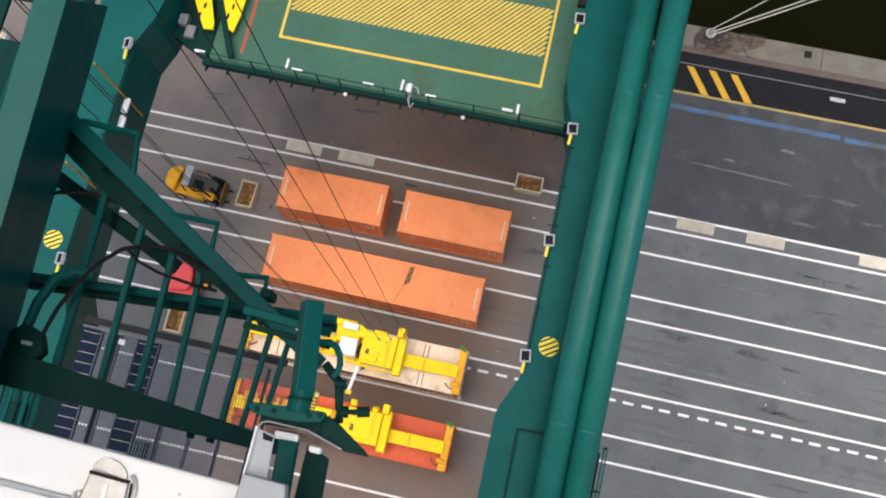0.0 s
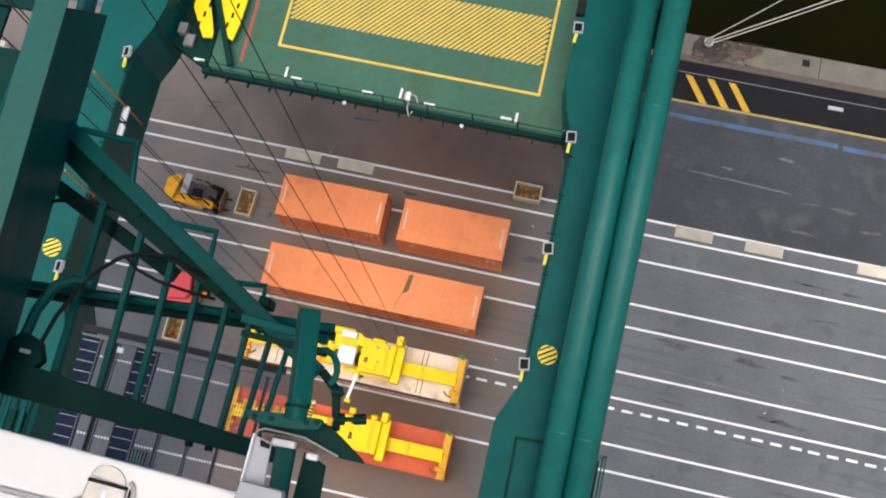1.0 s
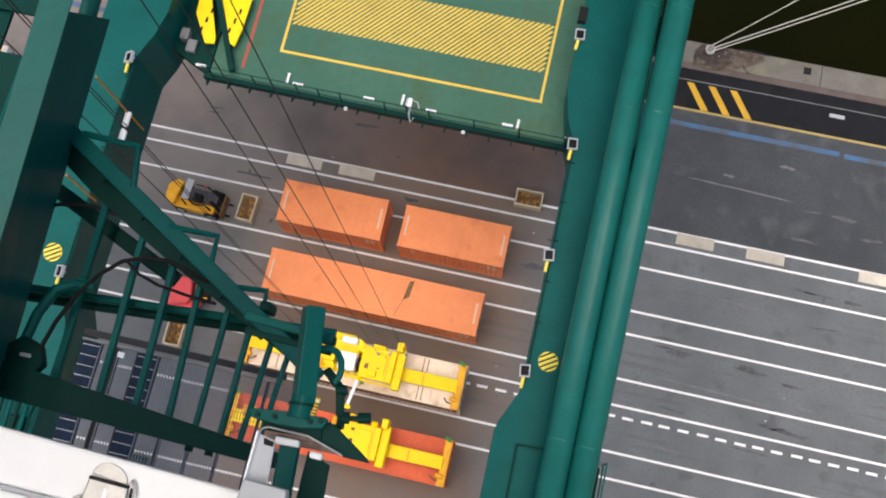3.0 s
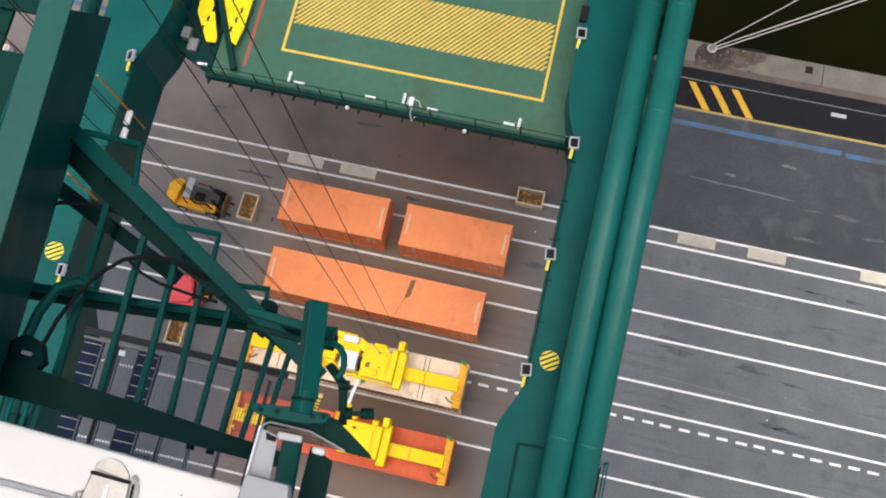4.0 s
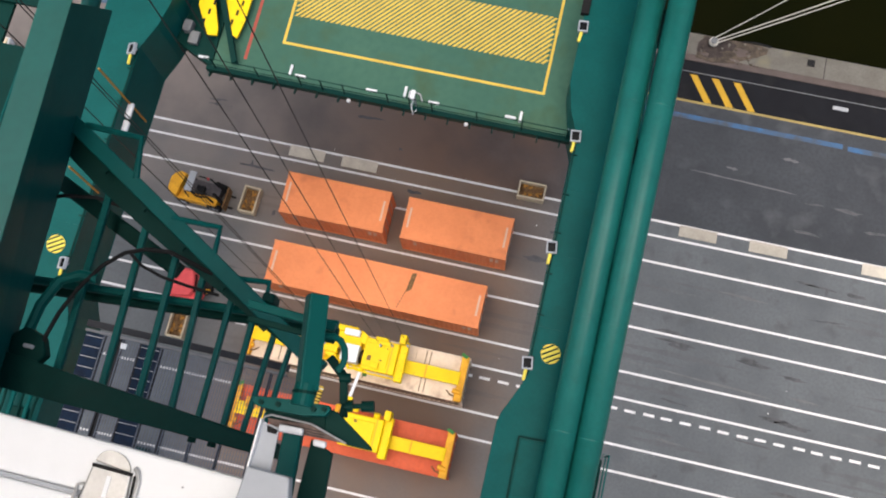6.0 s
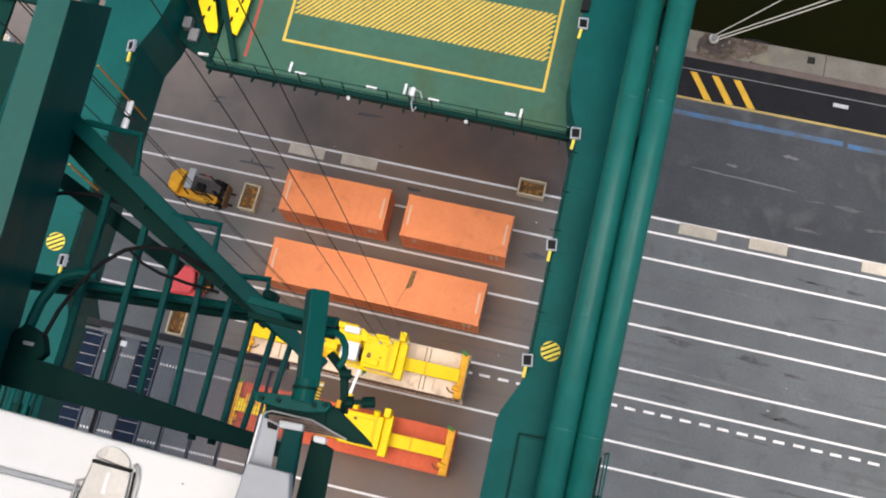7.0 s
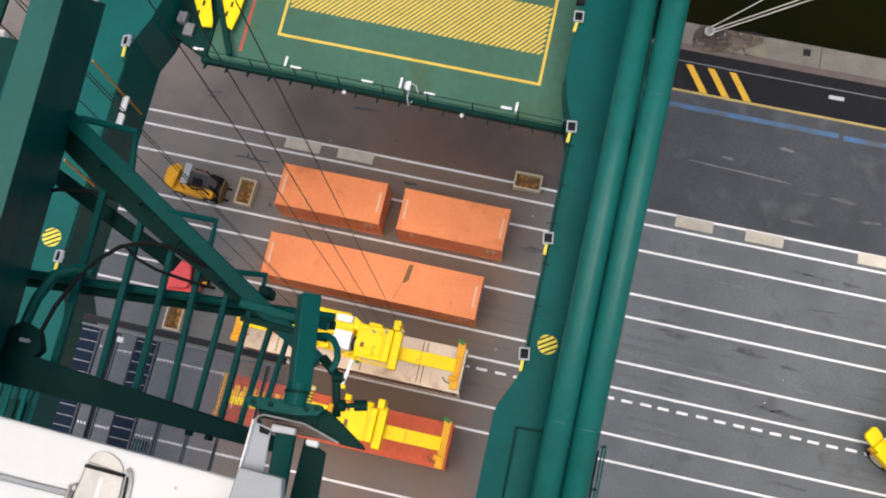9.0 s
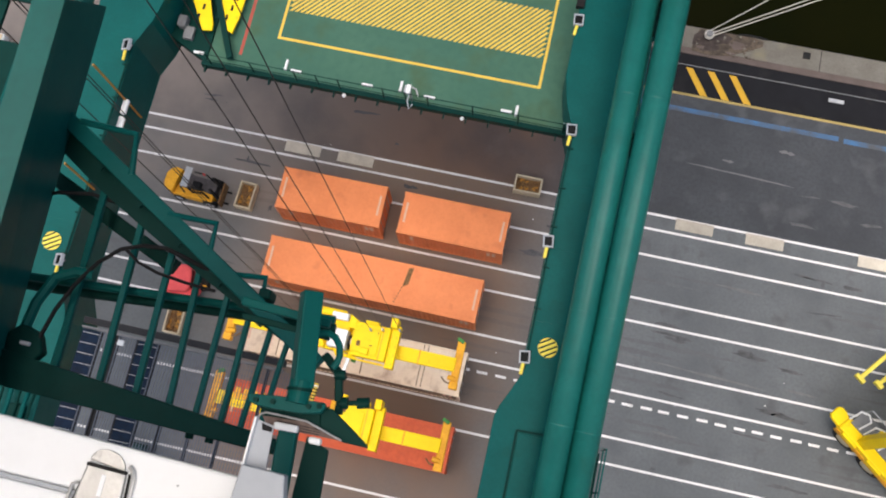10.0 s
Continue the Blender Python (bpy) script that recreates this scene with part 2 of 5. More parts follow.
def prism(pts, z0, z1, bev=0.0, bm=None):
    """An upright prism over a plan outline."""
    own = bmesh.new()
    lo = [own.verts.new((x, y, z0)) for x, y in pts]
    hi = [own.verts.new((x, y, z1)) for x, y in pts]
    own.faces.new(lo[::-1])
    own.faces.new(hi)
    n = len(pts)
    for i in range(n):
        own.faces.new((lo[i], lo[(i + 1) % n], hi[(i + 1) % n], hi[i]))
    if bev:
        bmesh.ops.bevel(own, geom=own.edges[:], offset=bev, segments=2, affect="EDGES", profile=0.5)
    return merge(bm, own)


def rod(a, b, r, sides=10, bm=None, r2=None):
    own = bmesh.new()
    a, b = Vector(a), Vector(b)
    d = b - a
    bmesh.ops.create_cone(own, cap_ends=True, segments=sides, radius1=r, radius2=r if r2 is None else r2, depth=d.length,
                          matrix=Matrix.Translation((a + b) / 2) @ d.to_track_quat("Z", "Y").to_matrix().to_4x4())
    return merge(bm, own)


def bar(a, b, w, h, bev=0.0, bm=None, up=(0, 0, 1)):
    """A rectangular bar from a to b, w wide across and h along up."""
    own = bmesh.new()
    a, b = Vector(a), Vector(b)
    d = (b - a).normalized()
    s = d.cross(Vector(up)).normalized() * (w / 2)
    u = s.cross(d).normalized() * (h / 2)
    hexa(own, [a - s - u, a + s - u, b + s - u, b - s - u], [a - s + u, a + s + u, b + s + u, b - s + u])
    if bev:
        bmesh.ops.bevel(own, geom=own.edges[:], offset=bev, segments=2, affect="EDGES", profile=0.5)
    return merge(bm, own)


def tube_path(points, r, sides=8):
    """A pipe swept along a bent path, as one skin."""
    bm = bmesh.new()
    pts = [Vector(q) for q in points]
    rings, side = [], None
    for i, q in enumerate(pts):
        d = (pts[min(i + 1, len(pts) - 1)] - pts[max(i - 1, 0)]).normalized()
        if side is None:
            side = d.orthogonal().normalized()
        side = (side - d * side.dot(d)).normalized()
        up = d.cross(side)
        rings.append([bm.verts.new(q + (side * math.cos(k * math.tau / sides) + up * math.sin(k * math.tau / sides)) * r) for k in range(sides)])
    for r0, r1 in zip(rings, rings[1:]):
        for k in range(sides):
            bm.faces.new((r0[k], r0[(k + 1) % sides], r1[(k + 1) % sides], r1[k]))
    bm.faces.new(rings[0][::-1])
    bm.faces.new(rings[-1])
    return bm


# ---- the setting: quay, road, water ----
QUAY = 29.7
LINES = (17.51, 16.61, 15.03, 12.42, 11.06, 8.46, 6.97, 4.40, 2.96, -1.4, -4.0)


def build_setting():
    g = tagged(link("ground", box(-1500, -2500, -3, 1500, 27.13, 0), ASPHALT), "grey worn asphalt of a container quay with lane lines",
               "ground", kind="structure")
    q = tagged(link("quay_wall", box(-1500, 28.3, -6, 1500, QUAY, 0.02), COPING), "weathered pale concrete coping along the harbour basin",
               "quay edge", kind="structure")
    part("rail_trench", box(-400, 27.2, -3, 400, 27.9, -0.05), DARK_ASPHALT, g, "dark sunken crane rail trench")
    part("rail_bed", box(-400, 27.13, -3, 400, 27.18, 0.03), CAB_GREY, g, "worn grey steel crane rail")
    part("concrete_strip", box(-400, 27.9, -3, 400, 28.3, 0.0), BROWN_STRIP, q, "brown rusty concrete strip")
    part("older_lane", box(-400, 17.62, -0.1, 400, 25.2, 0.002), DARKER_ASPHALT, g, "darker asphalt lane")
    part("dark_lane", box(-400, 25.33, -0.1, 400, 27.13, 0.004), DARK_ASPHALT, g, "dark resurfaced asphalt strip")
    for x in (-9.6, 4.2, 14.6, 28.0):
        part("joint", box(x, 28.3, 0.02, x + 0.04, QUAY - 0.01, 0.024), BLACK, q)
    part("drain", box(13.55, 28.95, 0.021, 14.0, 29.4, 0.026), BLACK, q, "square dark drain hole")
    tagged(link("water", box(-2500, QUAY, -6.5, 2500, 3000, -2.6), WATER), "dark murky green harbour water", "water", kind="structure")
    # a broken patch of coping round the bollard
    rng = random.Random(3)
    pts = [(7.0, 28.15), (8.0, 28.02), (9.2, 28.2), (10.2, 28.7), (11.1, 29.2), (11.2, 29.55), (10.6, 29.68), (9.4, 29.69), (8.3, 29.69), (7.3, 29.66), (7.0, 29.0)]
    part("broken_patch", prism([(x + rng.uniform(-.06, .06), y) for x, y in pts], 0.015, 0.035), RUBBLE, q, "crumbling brown patch of broken concrete")
    part("broken_hole", prism([(6.95, 28.6), (7.5, 28.25), (8.3, 28.35), (8.9, 28.75), (9.3, 29.4), (8.6, 29.66), (7.4, 29.6), (7.0, 29.2)], 0.02, 0.038), HOLE, q, "dark hole in the concrete")
    for cx, cy, w, d, mat in ((8.9, 28.75, 0.55, 0.22, SLAB), (9.7, 29.0, 0.6, 0.3, COPING), (10.3, 29.3, 0.5, 0.16, SLAB), (7.5, 28.45, 0.35, 0.15, COPING), (9.3, 28.4, 0.4, 0.1, COPING)):
        ring = [(cx + w * math.cos(k * math.tau / 13) * rng.uniform(.55, 1.1), cy + d * math.sin(k * math.tau / 13) * rng.uniform(.5, 1.2)) for k in range(13)]
        part("spall", prism(ring, 0.02, 0.042 + rng.uniform(0, .006)), BROWN_STRIP if mat is COPING else RUBBLE, q, "spalled concrete")
    for i in range(46):
        x, y, r = rng.uniform(7.0, 10.9), rng.uniform(28.15, 29.6), rng.uniform(0.03, 0.09)
        ring = [(x + r * math.cos(k * math.tau / 6) * rng.uniform(.6, 1.3), y + r * math.sin(k * math.tau / 6) * rng.uniform(.5, 1.1)) for k in range(6)]
        part("rubble", prism(ring, 0.03, 0.045 + r * 0.5), RUBBLE if i % 4 else COPING, q)
    part("fender_edge", tube_path([(9.6, 29.72, 0.0), (10.3, 29.78, 0.05), (10.9, 29.75, 0.03), (11.3, 29.72, 0.0)], 0.07), BLACK, q, "black rubber fender hose")
    # lane lines, each with worn, slightly uneven ends
    for y in LINES:
        part("lane_line", box(-120, y - 0.065, -0.02, 120, y + 0.065, 0.004), WHITE_LINE, g, "worn white lane line")
    dash = None
    for i in range(92):
        x = -26 + i * 1.03
        if dash is None:
            dash = box(-0.31, -0.075, -0.02, 0.31, 0.075, 0.004)
            dash = link("dash", dash, WHITE_LINE, g)
            dash.location = (x, 6.37, 0)
        else:
            d = dash.copy()
            scene.collection.objects.link(d)
            d.location = (x + rng.uniform(-.05, .05), 6.37 + rng.uniform(-.02, .02), 0)
    part("yellow_line", box(-120, 25.19, -0.02, 120, 25.33, 0.006), PALE_YELLOW_LINE, g, "worn pale yellow safety line")
    for x in (6.85, 8.15, 9.45):
        part("yellow_bar", prism([(x, 27.0), (x + 0.42, 27.0), (x + 1.55, 25.35), (x + 1.1, 25.35)], -0.02, 0.009), YELLOW_LINE, g, "slanted yellow hazard bar")
    for x0, x1, y in ((5.2, 16.3, 24.28), (16.6, 40, 24.22), (-40, 4.9, 24.3)):
        part("blue_line", box(x0, y - 0.15, -0.02, x1, y + 0.15, 0.005), BLUE_LINE, g, "faded blue line")
    # concrete cover slabs between the double lines, tie lines beside them
    slab = None
    for x in (7.85, 11.9, 18.3, 22.4, -15.65, -12.4):
        if slab is None:
            slab = part("cover_slab", box(0, -0.33, -0.02, 2.18, 0.33, 0.035, 0.015), SLAB, g, "pale concrete cover slab")
            slab.location = (x, 17.2, 0)
        else:
            c = slab.copy()
            scene.collection.objects.link(c)
            c.location = (x, 17.2 + rng.uniform(-.06, .06), 0 if x not in (-17.9, 5.75) else -0.027)
    part("cross_mark", box(5.95, 16.66, -0.02, 6.05, 17.45, 0.004), WHITE_LINE, g)
    # specks of paint and grit
    for i in range(20):
        x, y, s = rng.uniform(-24, 20), rng.uniform(3.5, 24), rng.uniform(0.02, 0.05)
        n = 7
        pts = [(x + s * rng.uniform(.6, 1.6) * math.cos(k * math.tau / n), y + s * rng.uniform(.5, 1) * math.sin(k * math.tau / n)) for k in range(n)]
        part("speck", prism(pts, -0.01, 0.006), WHITE_LINE if i % 3 else OIL, g)
    # long faint tyre tracks in the wheel lanes
    for y in (13.6, 14.1, 10.0, 9.4, 7.8, 5.5, 5.0):
        for seg in range(5):
            x0 = -30 + seg * 12 + rng.uniform(-2, 2)
            l, w = rng.uniform(4, 9), rng.uniform(0.10, 0.22)
            n = 18
            top = [(x0 + l * k / n, y + w * rng.uniform(.5, 1) * math.sin(math.pi * k / n)) for k in range(n + 1)]
            low = [(x0 + l * k / n, y - w * rng.uniform(.5, 1) * math.sin(math.pi * k / n)) for k in range(n - 1, 0, -1)]
            part("tyre_track", prism(top[::-1] + low[::-1], -0.01, 0.0023), TRACK, g)
    # skid marks and scuffs
    for i in range(42):
        x, y = rng.uniform(-24, 20), rng.choice((5.6, 9.6, 10.6, 13.6, 15.8, 19, 20.5, 22.6, 3.6, 7.9)) + rng.uniform(-.5, .5)
        n, w, l = 12, rng.uniform(0.05, 0.16), rng.uniform(0.25, 1.6)
        if rng.random() < 0.3:
            w, l = rng.uniform(0.1, 0.22), rng.uniform(0.1, 0.25)
        a = rng.uniform(-0.07, 0.07)
        pts = [(x + l * math.cos(k * math.tau / n) * rng.uniform(.45, 1.15), y + a * l * math.cos(k * math.tau / n) + w * math.sin(k * math.tau / n) * rng.uniform(.3, 1.4)) for k in range(n)]
        part("skid_mark", prism(pts, -0.01, 0.0025), OIL, g)
    for x, y, l in ((8.5, 11.2, 1.0), (13.2, 10.45, 1.4), (15.4, 10.1, 0.8), (9.0, 10.5, 0.8)):
        pts = [(x + l * math.cos(k * math.tau / 14) * rng.uniform(.5, 1.15), y - .2 * l * 0.2 * math.cos(k * math.tau / 14) + .12 * math.sin(k * math.tau / 14) * rng.uniform(.3, 1.4)) for k in range(14)]
        part("skid_mark", prism(pts, -0.01, 0.003), OIL, g, "dark skid mark")
    for x, y, l, w in ((10.5, 8.93, 4.5, .07), (11.2, 20.9, 3.2, .06), (16.1, 9.03, .9, .09), (10.2, 21.6, .35, .1), (12.0, 14.1, 1.4, .1), (9.2, 5.2, .8, .08), (13.5, 22.8, .5, .12)):
        pts = [(x + l * math.cos(k * math.tau / 22) * rng.uniform(.85, 1.1), y - .04 * l * math.cos(k * math.tau / 22) + w * math.sin(k * math.tau / 22) * rng.uniform(.3, 1.2)) for k in range(22)]
        part("scuff", prism(pts, -0.01, 0.0055), SCUFF, g, "pale scuffed streak")


build_setting()


# ---- the crane: portal beams, braces, platform ----
MID = -8.92           # middle between the two side frames
TOP = 17.0            # top of the portal beams
T1 = ((2.36, -3.5, 17.9), (2.42, 25.9, 20.4))   # inner brace tube
T2 = ((3.37, -3.5, 17.4), (3.58, 25.9, 21.2))   # outer brace tube


def mirror_x(x, side):
    return x if side > 0 else 2 * MID - x


def build_crane():
    crane = thing("gantry_crane", "dark green painted steel ship-to-shore gantry crane on the quay", "crane")
    rng = random.Random(5)
    for side in (1, -1):
        mx = lambda x: mirror_x(x, side)
        # the portal beam in plan: wide at both legs, narrow between them
        out = [(0.65, 4.7), (0.66, 15.1), (0.18, 16.2), (-0.08, 17.4), (-0.08, 28.8), (3.2, 28.8), (3.2, -8), (-0.1, -8), (-0.1, 2.9), (0.0, 3.3)]
        pts = [(mx(x if side > 0 or x < 3 or y < 10 else 2.5), y) for x, y in out]
        beam = part("portal_beam", prism(pts[::side], 13.5, TOP, 0.03), TEAL, crane, "dark green box girder of the portal")
        for y0, y1 in ((25.8, 28.6), (-7.5, -4.6)):
            x0, x1 = sorted((mx(0.1), mx(3.0)))
            part("leg", box(x0, y0, 0.9, x1, y1, 13.55, 0.04), TEAL, crane, "green box leg")
            part("upper_leg", box(x0 + 0.3, y0 + 0.3, 17.0, x1 - 0.3, y1 - 0.3, 57.0, 0.04), TEAL, crane, "tall green upper leg")
            part("bogie", box(x0 + 0.6, y0 - 3, 0.0, x1 - 0.6, y1 + 3, 1.2, 0.1), TEAL_DARK_SHADE, crane, "green travelling bogie")
        # seams and stiffeners on the top flange
        for y in (6.9, 9.9, 12.7):
            x0, x1 = sorted((mx(0.67), mx(3.1)))
            part("weld_seam", box(x0, y, TOP - 0.01, x1, y + 0.05, TOP + 0.012), TEAL, crane)
        x0, x1 = sorted((mx(0.66), mx(0.72)))
        part("edge_flange", box(x0, 4.9, TOP - 0.02, x1, 15.0, TOP + 0.06), TEAL_DARK_SHADE, crane)
        # yellow and dark striped warning disc
        disc = part("warning_disc", rod((mx(1.42), 5.93, TOP - 0.01), (mx(1.42), 5.93, TOP + 0.03), 0.39, 28), LEMON, crane, "round disc with yellow and dark stripes")
        for k in (-0.26, -0.08, 0.1, 0.28):
            h = math.sqrt(max(0.38 ** 2 - k * k, 0.01)) * 0.98
            d, n = Vector((0.84, 0.54, 0)), Vector((-0.54, 0.84, 0))
            c = Vector((mx(1.42), 5.93, TOP + 0.032)) + n * k
            part("stripe", bar(c - d * h, c + d * h, 0.07, 0.012), TEAL_DARK_SHADE, disc)
        # clips along the flange
        for k in range(6):
            y = 5.6 + k * 1.7 + rng.uniform(-.1, .1)
            x0, x1 = sorted((mx(0.60), mx(0.85)))
            part("clip", box(x0, y, TOP, x1, y + 0.04, TOP + 0.08), TEAL_DARK_SHADE, crane)
    # hatch on the landside end of one beam, and the rail on its outer side
    hatch = part("hatch", box(0.95, -0.4, TOP - 0.02, 2.1, 2.45, TOP + 0.03, 0.02), TEAL, crane, "flush access hatch")
    part("hatch_rim", bar((0.87, 2.55, TOP + 0.03), (2.3, 2.6, TOP + 0.03), 0.08, 0.1), TEAL_DARK_SHADE, hatch)
    part("hatch_rim", bar((0.87, 2.55, TOP + 0.03), (0.9, -0.6, TOP + 0.03), 0.08, 0.1), TEAL_DARK_SHADE, hatch)
    for z, off in ((TOP + 1.05, 0.0), (TOP + 0.55, -0.06)):
        part("guard_rail", tube_path([(2.9, 2.52 + off, z), (4.25 + off, 2.52 + off, z), (4.25 + off, -3.0, z)], 0.035), TEAL, crane, "green guard rail")
    part("guard_rail", tube_path([(2.9, 2.3, TOP + 0.9), (4.0, 2.3, TOP + 0.9), (4.0, -3.0, TOP + 0.9)], 0.05), TEAL_DARK_SHADE, crane, "dark green guard rail")
    part("rail_bracket", bar((3.1, 0.9, 16.6), (4.3, 0.9, 16.6), 0.08, 0.08), TEAL_DARK_SHADE, crane)
    for x, y in ((4.25, 2.52), (4.25, 0.9), (4.25, -0.8)):
        part("rail_post", rod((x, y, 16.6), (x, y, TOP + 1.05), 0.035), TEAL, crane)
    # two parallel round braces above one portal beam
    for name, a, q, r in (("brace", T1[0], T1[1], 0.52), ("brace", T2[0], T2[1], 0.53)):
        a, q = Vector(a), Vector(q)
        d = (q - a).normalized()
        lo, hi = a, q
        brace = part(name, rod(lo, hi, r, 36), TEAL_LIT, crane, "thick round green brace tube")
        for poly in brace.data.polygons:
            poly.use_smooth = len(poly.vertices) == 4
        for k in np.arange(2.2, (hi - lo).length, 4.3):
            p0 = lo + d * float(k)
            part("weld_ring", rod(p0 - d * 0.02, p0 + d * 0.02, r + 0.003, 36), TEAL_LIT, brace)
    for y in (-2.0, 4.0, 9.5, 14.5, 20.0):
        part("saddle", box(2.1, y - 0.15, TOP - 0.5, 3.6, y + 0.15, 17.55 + (y + 3.5) * 0.08, 0.02), TEAL_DARK_SHADE, crane)
    part("gusset", prism([(1.3, -3.6), (3.1, -3.6), (3.1, -0.6), (1.3, -0.6)], 16.9, 17.4, 0.05), TEAL, crane)
    # unseen girders and ties overhead, and blocks added to shade the near steelwork
    for x in (-13.2, -5.0):
        part("boom_girder", box(x, -35, 58.5, x + 2.0, 75, 61.5, 0.1), TEAL, crane, "green boom girder overhead")
    for y0, y1 in ((25.9, 28.5), (-7.4, -4.7)):
        part("portal_tie", box(-21.0, y0, 56.8, 3.1, y1, 58.6, 0.05), TEAL, crane, "green cross tie overhead")
    part("trolley", box(-5.8, 1.0, 57.2, 2.0, 12.0, 58.6, 0.1), TEAL_DARK_SHADE, crane, "unseen dark block overhead, added to shade the steelwork")
    part("rope_tower", box(-5.8, 4.9, 49.5, -1.2, 12.0, 57.25, 0.1), TEAL_DARK_SHADE, crane, "unseen dark block overhead, added to shade the steelwork")
    part("trolley_cabin", box(-5.8, -10.0, 45.5, -0.8, -1.2, 52.25, 0.1), TEAL_DARK_SHADE, crane, "unseen dark block behind the catwalk, added for shade")
    part("catwalk", box(-7.3, -3.2, 52.2, 3.0, -0.42, 52.35), TEAL_DARK_SHADE, crane)
    part("catwalk_fascia", box(-1.3, -0.44, 52.2, -0.45, -0.40, 53.7), TEAL_DARK_SHADE, crane)
    for x in (-7.0, 2.7):
        part("hanger", box(x - 0.1, -3.1, 52.2, x + 0.1, -2.9, 60.5), TEAL_DARK_SHADE, crane)
    part("girder_hanger", box(-7.0, -3.1, 43.9, -6.6, -2.8, 52.3), TEAL_DARK_SHADE, crane)
    part("hanger_tie", box(-7.0, -3.1, 60.3, 2.8, -2.9, 60.6), TEAL_DARK_SHADE, crane)
    part("outer_walkway", box(-26.5, 2.0, 15.3, -21.0, 14.6, 15.5, 0.02), TEAL_DARK_SHADE, crane, "dark outer walkway")
    part("outer_walkway", box(-31.0, 12.0, 15.3, -25.5, 16.6, 15.5, 0.02), TEAL_DARK_SHADE, crane, "dark outer walkway")
    part("outer_walkway", box(-31.0, 16.5, 15.6, -23.3, 20.5, 15.8, 0.02), TEAL_DARK_SHADE, crane, "dark outer walkway")
    for y in (4.0, 7.0, 10.0, 13.0):
        part("walkway_post", rod((-23.6, y, 15.5), (-23.6, y, 16.6), 0.05), TEAL, crane)
    part("walkway_rail", rod((-23.6, 2.2, 16.6), (-23.6, 14.4, 16.6), 0.05), TEAL, crane)
    for k, x in enumerate((-19.3, -18.9, -18.5, -18.15, -17.85)):
        part("conduit", tube_path([(x, 1.2 - 0.2 * k, 17.15), (x + 0.15, -0.6, 17.3 + 0.1 * k), (x + 0.1, -4.5, 17.4)], 0.06 + 0.03 * (k % 2)), TEAL if k % 2 else TEAL_DARK_SHADE, crane, "green conduit pipe")
    part("conduit_box", box(-18.7, -1.5, 17.0, -18.1, -0.7, 17.4, 0.05), TEAL_DARK_SHADE, crane)
    part("cable_box", box(-0.25, 20.5, 16.9, 0.1, 21.2, 17.2, 0.03), BLACK, crane, "black cable box")
    # an orange hose lies along the other portal beam
    part("hose", rod((-18.4, 12.7, 14.3), (-18.4, 12.7, 20.0), 0.045, 10), HOSE, crane, "orange upright hose")
    part("hose", rod((-18.4, 8.5, 16.6), (-18.4, 8.6, 19.7), 0.045, 10), HOSE, crane, "orange upright hose")
    return crane


build_crane()


